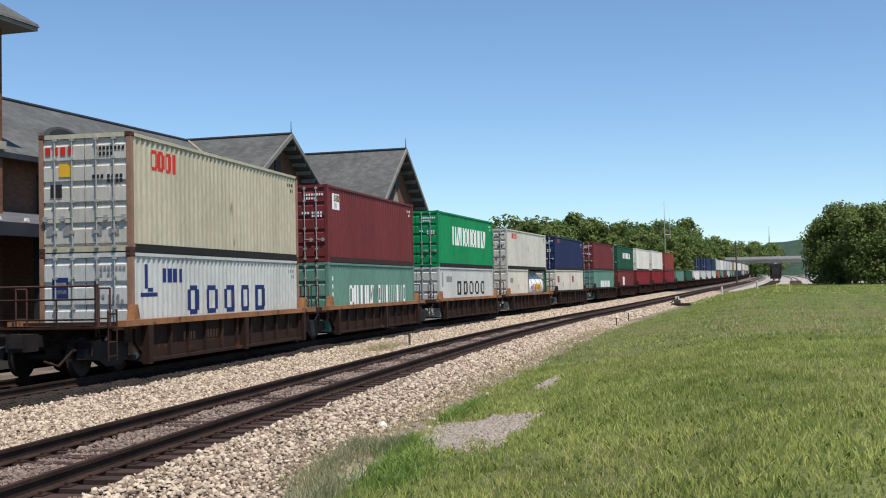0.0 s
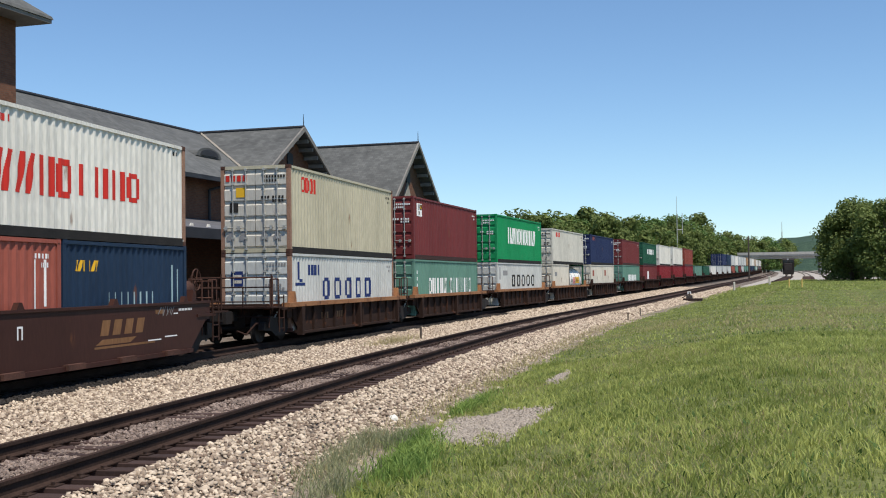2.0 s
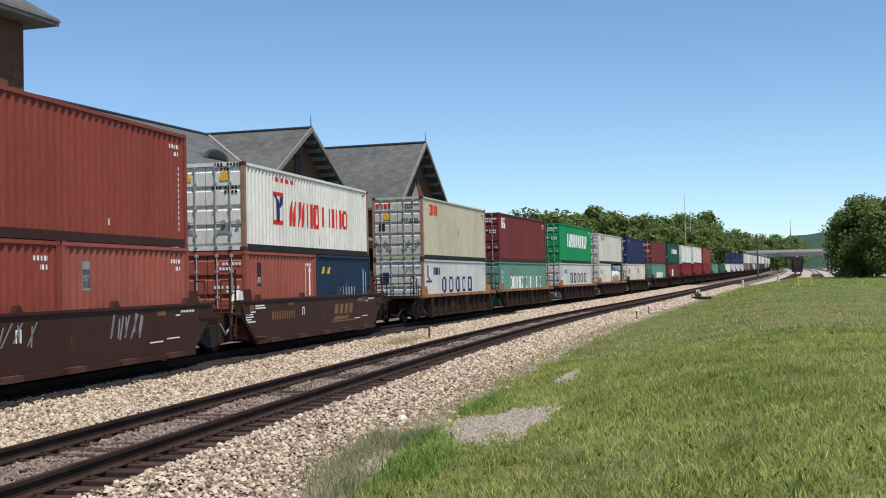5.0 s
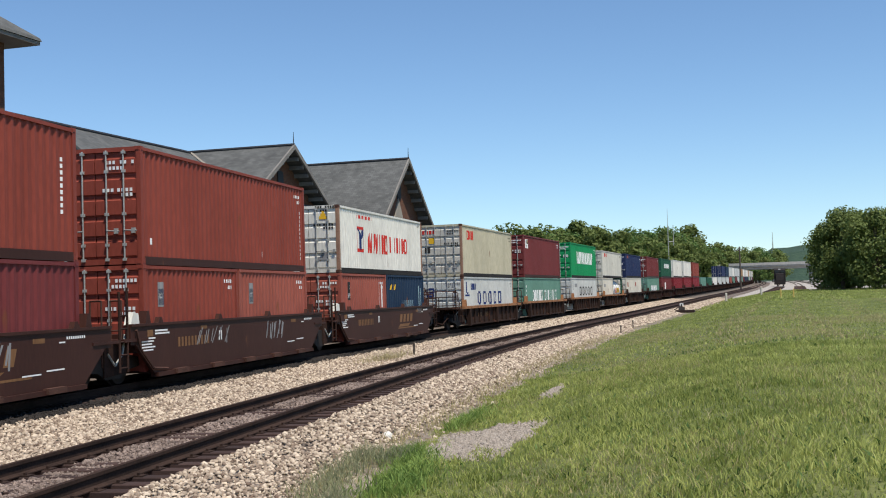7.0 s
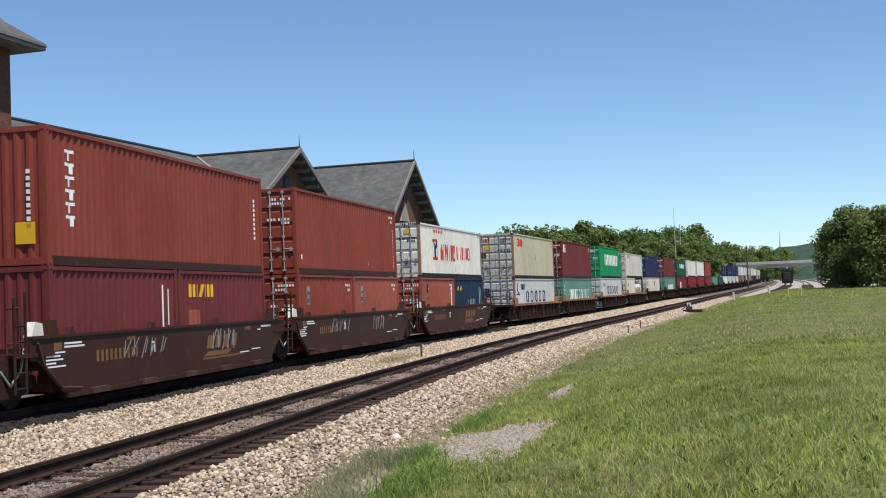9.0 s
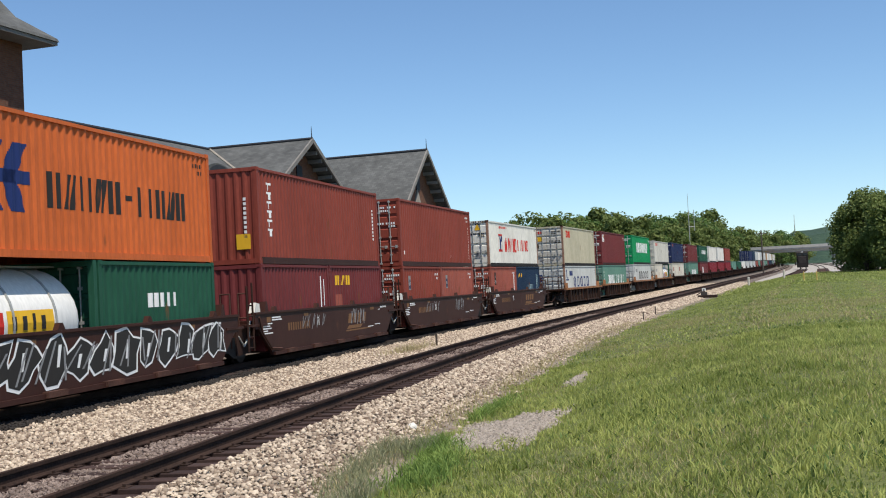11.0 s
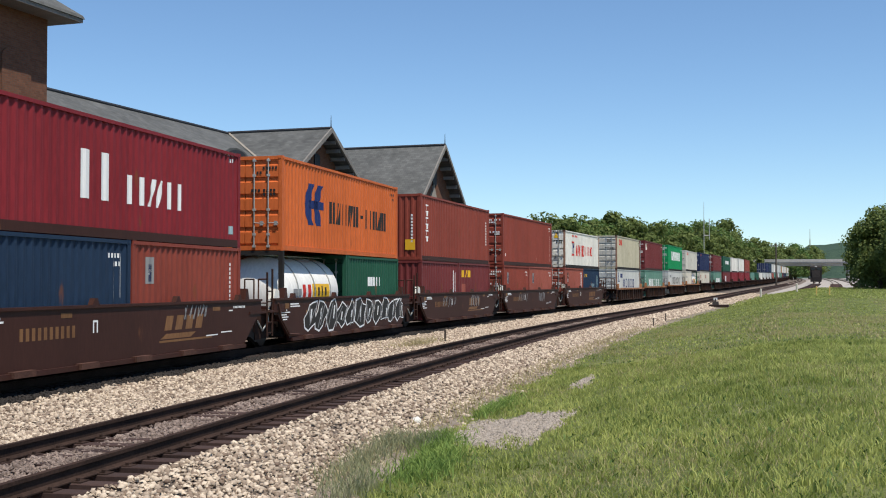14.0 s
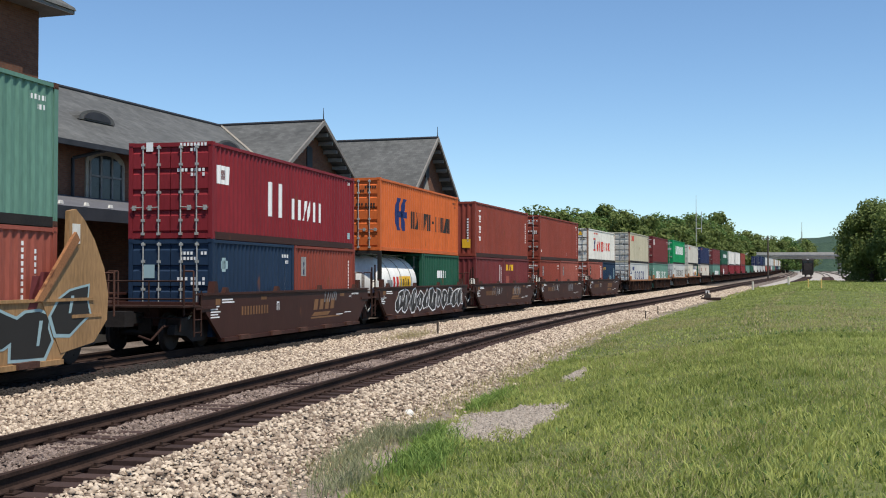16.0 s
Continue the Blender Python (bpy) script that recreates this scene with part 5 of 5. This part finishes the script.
    k = container(B20, SC, "blue", "navy blue short shipping container with a pale disc", s - 3.07, LOW)
    ends_print(k, B20, SC, "mwhite", 2)
    marking(k, [(-2.4, 1.8, 0.42, 0.22), (-2.32, 1.72, 0.26, 0.38)], "mpale")
    marking(k, [(2.3, 1.0, 0.06, 1.2), (2.6, 1.3, 0.06, 0.9)], "mwhite")
    marking(k, [(0.45, 1.55, 0.32, 0.36)], "mpale", False, B20)
    k = container(B20, SC, "red", "brown-red short shipping container with a small white label", s + 3.07, LOW)
    marking(k, [(-2.32, 1.6, 0.36, 0.62)], "mgrey")
    marking(k, [(-2.28, 1.65, 0.28, 0.4)], "mblue")
    marking(k, [(-2.26, 1.8, 0.2, 0.14, 0.06)], "mwhite")
    marking(k, [(2.4, 1.0 + 0.12 * i, 0.06, 0.08) for i in range(10)], "mwhite")
    # orange over tank and dark green
    s = -34.97
    k = container(B40, HC, "orange", "orange shipping container with a blue emblem and black lettering bars", s, MID)
    ends_print(k, B40, HC, "mblack", 3)
    marking(k, [(-3.86, 0.9, 0.5, 0.64, -0.3), (-4.16, 1.54, 0.5, 0.7, 0.36), (-3.1, 0.9, 0.5, 0.64, -0.3), (-3.4, 1.54, 0.5, 0.7, 0.42), (-3.7, 1.44, 1.3, 0.26)], "mblue", label="dark blue emblem shape")
    marking(k, shapes(("twin", "lean", "twin", "lean", "twin"), tuple((-1.79 + 0.62 * j, -1.29 + 0.62 * j) for j in range(5)), 1.04, 1.78, 0.16) + [(1.42, 1.38, 0.36, 0.12)]
            + shapes(("post", "post", "twin", "lean", "twin"), tuple((1.9 + 0.55 * j, 2.35 + 0.55 * j) for j in range(5)), 1.04, 1.74, 0.15), "mblack", label="black painted bars")
    marking(k, [(0.55, 1.75, 0.3, 0.3)], "myellow", False)
    tank_container(s - 3.07, LOW)
    k = container(B20, SC, "dgreen", "dark green short shipping container", s + 3.07, LOW)
    marking(k, word(-0.7, 1.5, 0.34, 5, 0.32, 0.25, 15), "mwhite")
    # brown-red pair with plain corrugated rear
    s = -19.39
    k = container(B40, HC, "red", "brown-red shipping container with plain corrugated end", s, MID, doors=False)
    marking(k, [r for i in range(6) for r in ((-5.32, 2.4 - 0.28 * i, 0.36, 0.07), (-5.2 + 0.08 * (i % 2), 2.24 - 0.28 * i, 0.1, 0.16))], "mwhite", label="white upright row of painted bars")
    marking(k, [(-0.85, 1.9 - 0.14 * i, 0.09, 0.09) for i in range(9)], "mwhite", False)
    marking(k, [(-0.95, 0.45, 0.45, 0.45)], "myellow", False)
    marking(k, [(5.5, 1.0 + 0.14 * i, 0.06, 0.09) for i in range(9)], "mwhite")
    k = container(B20, SC, "maroon", "dark red short shipping container in a well car", s - 3.07, LOW, doors=False)
    marking(k, [(2.2, 1.0, 0.05, 1.2), (2.5, 1.2, 0.05, 0.9)], "mwhite")
    k = container(B20, SC, "maroon", "dark red short shipping container with yellow lettering bars", s + 3.07, LOW)
    marking(k, shapes(("post", "twin", "lean", "twin", "post"), tuple((-2.42 + 0.35 * j, -2.12 + 0.35 * j) for j in range(5)), 1.88, 2.22, 0.1), "myellow")
    marking(k, [(-2.4, 1.1, 0.7, 0.45)], "rustred")
    # brown-red over two short ones
    s = -4.11
    k = container(B40, HC, "red", "plain brown-red shipping container with door end", s, MID)
    ends_print(k, B40, HC, "mwhite", 4)
    marking(k, [(5.6, 0.4 + 0.14 * i, 0.06, 0.09) for i in range(12)] + [(-5.6, 0.5, 0.1, 0.16), (2.0, 0.4, 0.12, 0.16)], "mwhite")
    for d in (-3.07, 3.07):
        k = container(B20, SC, "rustred" if d > 0 else "red", "faded red short shipping container with a small white label", s + d, LOW)
        ends_print(k, B20, SC, "mwhite", 5)
        marking(k, [(-2.22, 1.55, 0.36, 0.62)], "mgrey")
        marking(k, [(-2.18, 1.6, 0.28, 0.4)], "mblue")
        marking(k, [(-2.16, 1.75, 0.2, 0.14, 0.06)], "mwhite")
    # white over red and navy
    s = 11.94
    k = container(B40, SC, "white", "white shipping container with red lettering bars and rusted corner posts", s, MID, post="rustpost")
    ends_print(k, B40, HC, "mblack", 6)
    marking(k, [(-3.82, 0.86, 0.92, 0.14), (-3.82, 1.76, 0.92, 0.12), (-3.82, 1.0, 0.12, 0.76), (-3.02, 1.0, 0.12, 0.76)], "mred", label="red emblem frame")
    marking(k, [(-3.5, 0.94, 0.26, 0.5), (-3.46, 1.4, 0.24, 0.4, -0.26), (-3.36, 1.4, 0.24, 0.4, 0.28)], "mblue", label="dark blue emblem fork")
    marking(k, shapes(("lean", "lean", "twin", "frame"), ((-2.44, -1.74), (-1.68, -0.92), (-0.82, -0.24), (-0.14, 0.47)), 0.86, 1.68, 0.2) + shapes(("twin", "post", "twin", "frame"), ((0.78, 1.62), (1.82, 2.06), (2.22, 2.82), (2.96, 3.58)), 0.96, 1.64, 0.2), "mred", label="red painted bars")
    marking(k, word(-3.8, 2.2, 0.14, 12, 0.17, 0.22, 19), "mred")
    for y in (-0.75, 0.45):
        marking(k, [(y, 2.05, 0.3, 0.12), (y + 0.05, 2.17, 0.2, 0.1), (y + 0.1, 2.27, 0.1, 0.1)], "myellow", False)
        marking(k, [(y - 0.05, 0.5, 0.45, 0.12), (y + 0.05, 0.62, 0.2, 0.2)], "mgrey", False)
    k = container(B20, SC, "rustred", "faded red short shipping container with a small dark label", s - 3.07, LOW)
    ends_print(k, B20, SC, "mwhite", 7)
    marking(k, [(-2.1, 1.55, 0.34, 0.7)], "mblack")
    marking(k, [(-2.05, 1.62, 0.2, 0.2), (-2.02, 1.95, 0.2, 0.18)], "mwhite")
    marking(k, [(2.1, 1.05, 0.05, 1.1), (2.45, 1.2, 0.05, 0.95)], "mwhite")
    k = container(B20, SC, "blue", "navy blue short shipping container with yellow lettering bars", s + 3.07, LOW)
    marking(k, shapes(("lean", "twin", "lean"), tuple((-2.5 + 0.36 * j, -2.18 + 0.36 * j) for j in range(3)), 1.92, 2.16, 0.09), "myellow")
    marking(k, [(2.2, 0.9, 0.05, 1.2), (2.5, 0.9, 0.05, 1.1)] + [(-1.0 + 0.3 * i, 1.15, 0.04, 0.3) for i in range(8)], "mpale")
    # the rusty ribbed car and what stands on it
    upper = [(32.1, "tan", HC, "tan shipping container with red emblem and grey door end"), (47.57, "maroon", HC, "dark maroon shipping container with door end"), (64.48, "green", HC, "bright green shipping container with white lettering bars"),
             (80.32, "beige", SC, "beige grey shipping container with a small red emblem"), (95.99, "navy", SC, "dark navy shipping container"), (113.97, "maroon", SC, "dark maroon shipping container")]
    for i, (s, mt, h, lab) in enumerate(upper):
        c = well_car(s, "ribbed", 2 if i == 0 else 0, 2 if i == 5 else 1, rib, 7.7, i < 2, "sill" if i < 4 else "carrust")
        if i == 0:
            end_gear(c, -7.4, -1)
            part("platform_gear", Shape().box(-8.2, -7.2, -1.2, 1.2, 1.08, 1.14).rod((-7.9, -1.3, 1.0), (-7.9, -1.3, 2.1), 0.025, 6).rod((-7.9, 1.3, 1.0), (-7.9, 1.3, 2.1), 0.025, 6).rod((-7.9, -1.3, 2.05), (-7.9, 1.3, 2.05), 0.025, 6), "casting", c)
            part("coupler", Shape().box(-9.1, -7.6, -0.16, 0.16, 0.72, 0.98), "steel", c)
            sh = Shape()
            for r in word(-3.5, 0.62, 0.22, 4, 0.2, 0.22, 41) + word(-2.2, 0.62, 0.22, 6, 0.2, 0.22, 42):
                sh.box(r[0], r[0] + r[2], -1.345, -1.341, r[1], r[1] + r[3])
            part("marking", sh, "mfade", c)
        k = container(B40, h, mt, lab, s, MID, post="rustpost" if i == 0 else None)
        ends_print(k, B40, h, "mblack" if mt in ("tan", "beige") else "mwhite", 60 + i)
        if i == 0:
            for d in [o for o in k.children if o.name.startswith("door")]:
                d.material_slots[0].material = M["grey"]
            marking(k, shapes(("frame", "frame", "frame", "post"), ((-5.0, -4.62), (-4.58, -4.2), (-4.16, -3.84), (-3.8, -3.46)), 2.07, 2.58, 0.12), "mred", label="red emblem rings")
            marking(k, word(0.3, 2.38, 0.2, 4, 0.2, 0.3, 44), "mred", False)
            marking(k, [(0.35, 1.85, 0.32, 0.32)], "myellow", False)
            marking(k, [(0.6, 1.35, 0.3, 0.32)], "mblack", False)
            marking(k, [(y, 0.42, 0.26, 0.16) for y in (-0.9, -0.45, 0.3, 0.75)] + [(y + 0.06, 0.58, 0.14, 0.14) for y in (-0.9, -0.45, 0.3, 0.75)], "mgrey", False)
        if i == 1:
            marking(k, [(-5.4, 2.0, 0.85, 0.6)], "mwhite")
            marking(k, [(-5.35, 2.3, 0.75, 0.26), (-5.2, 2.05, 0.2, 0.2)], "mblack")
            marking(k, [(-5.0, 2.35, 0.38, 0.18, 0.1)], "myellow")
        if i == 2:
            marking(k, shapes(("twin", "lean", "twin", "frame", "twin", "frame", "twin", "twin", "lean"), tuple((-3.2 + 0.84 * j, -2.48 + 0.84 * j) for j in range(9)), 1.2, 2.2, 0.27), "mwhite", label="white painted bars")
        if i == 3:
            marking(k, word(-4.6, 2.0, 0.34, 4, 0.36, 0.3, 46), "mred")
        if i == 4:
            marking(k, word(-4.8, 2.1, 0.3, 5, 0.3, 0.3, 47), "rustred")
    k = container(B40, SC, "greywhite", "pale grey shipping container with dark blue lettering bars", 32.1, LOW, post="rustpost")
    ends_print(k, B40, SC, "mgrey", 70)
    marking(k, shapes(("frame",) * 5, ((-2.85, -2.17), (-1.66, -0.86), (-0.34, 0.42), (0.87, 1.6), (2.03, 2.88)), 1.0, 1.77, 0.22), "mblue", label="dark blue painted frames")
    marking(k, [(-5.35, 1.7, 0.12, 0.6), (-5.15, 1.62, 0.25, 0.1), (-5.6, 1.5, 0.9, 0.1)] + word(-4.4, 1.85, 0.36, 4, 0.34, 0.25, 49), "mblue")
    marking(k, [(0.45, 1.5, 0.42, 0.5)], "mblue", False)
    marking(k, [(0.5, 1.6, 0.32, 0.1), (0.5, 1.8, 0.32, 0.08)], "cream", False)
    k = container(B40, SC, "teal", "teal shipping container with white lettering bars", 47.57, LOW)
    marking(k, shapes(("frame", "twin", "post", "twin", "lean"), tuple((-3.6 + 0.68 * j, -3.06 + 0.68 * j) for j in range(5)), 0.95, 1.72, 0.18) + shapes(("frame", "twin", "post", "twin", "twin", "post", "twin", "frame"), tuple((0.3 + 0.56 * j, 0.76 + 0.56 * j) for j in range(8)), 0.95, 1.72, 0.18) + [(-5.6, 1.0 + 0.3 * i, 0.1, 0.16) for i in range(4)], "mwhite", label="white painted bars")
    k = container(B40, SC, "greywhite", "pale grey shipping container with dark lettering bars", 64.48, LOW)
    marking(k, shapes(("frame",) * 5, tuple((-2.43 + 1.35 * j, -1.55 + 1.35 * j) for j in range(5)), 1.1, 1.85, 0.24), "mblack", label="dark painted frames")
    marking(k, [(-5.4, 1.55, 0.12, 0.75), (-4.6, 1.8, 1.1, 0.3)], "mgrey")
    k = container(B20, SC, "cream", "cream short shipping container", 77.25, LOW)
    marking(k, [(-2.2, 1.7, 0.8, 0.3)], "mgrey")
    tank_container(83.39, LOW)
    for d in (-3.07, 3.07):
        k = container(B20, SC, "cream", "cream short shipping container with a small red mark", 95.99 + d, LOW)
        marking(k, [(-2.1, 1.6, 0.7, 0.5)], "rustred")
    k = container(B40, SC, "teal", "teal shipping container with white lettering bars", 113.97, LOW)
    marking(k, word(-2.2, 0.8, 0.8, 8, 0.75, 0.34, 54), "mwhite")
    # the cars farther on
    s = 129.2
    for i, (a, b) in enumerate((("dgreen", "maroon"), ("white", "kred"), ("white", "kred"), ("red", "kred"), (None, "teal"), (None, "dgreen"), (None, "white"), (None, "greywhite"))):
        well_car(s, "ribbed", 0, 1, "dark weathered ribbed well car", 7.4, sill="carrust")
        if a:
            k = container(B40, SC, a, "%s shipping container, upper of a distant stack" % M[a].name.replace("_paint", "").replace("_", " "), s, MID)
            if i == 0:
                marking(k, word(-2.0, 1.3, 0.6, 5, 1.2, 0.3, 55), "mwhite")
        k = container(B40 if i % 2 == 0 else B40, SC, b, "%s shipping container in a distant well car" % M[b].name.replace("_paint", "").replace("_", " "), s, LOW)
        if i == 0:
            marking(k, [(-2.5, 1.0, 1.6, 0.9)], "mwhite")
        s += 15.2
    rnd = random.Random(8)
    i = 0
    while s < 560:
        well_car(s, "ribbed", 0, 1, "dark weathered ribbed well car", 7.4, sill="carrust")
        a, b = (("navy", "blue")[i % 2], "greywhite") if i < 2 else (rnd.choice(("greywhite", "greywhite", "beige", "white", "ochre", "greywhite")), rnd.choice(("greywhite", "teal", "rustred", "blue", "greywhite", "maroon")))
        for mt, z in ((b, LOW), (a, MID)):
            container(B40, SC, mt, "%s shipping container far along the train" % M[mt].name.replace("_paint", "").replace("_", " "), s, z)
        s += 15.2
        i += 1


def motions():
    for ob, s, z in MOVERS:
        walk(ob, [(t, rail_pose(s + d, 0, z)) for t, d in RUN])
    steps = [i * 0.1 for i in range(161)]
    ts, ds = [t for t, d in RUN], [d for t, d in RUN]
    for ob, x in WHEELS:
        walk(ob, [(t, pose(x, 0, 0.465, 0, math.degrees(float(np.interp(t, ts, ds)) / 0.465), 0)) for t in steps])


# ---- build ----
make_ground()
track("main_track", 0.0, -60, 880, False, "busy railway track under the container train")
track("empty_track", NEAR, -30, 880, True, "empty railway track with rusty rails on dark wooden ties")
for o in (13.6, 18.6, 23.4, 28.2):
    track("yard_track", o, 175, 800, False, "distant yard track on pale gravel", 0.02)
make_station()
make_far_things()
make_trees()
make_train()
make_stones()
make_grass()
motions()
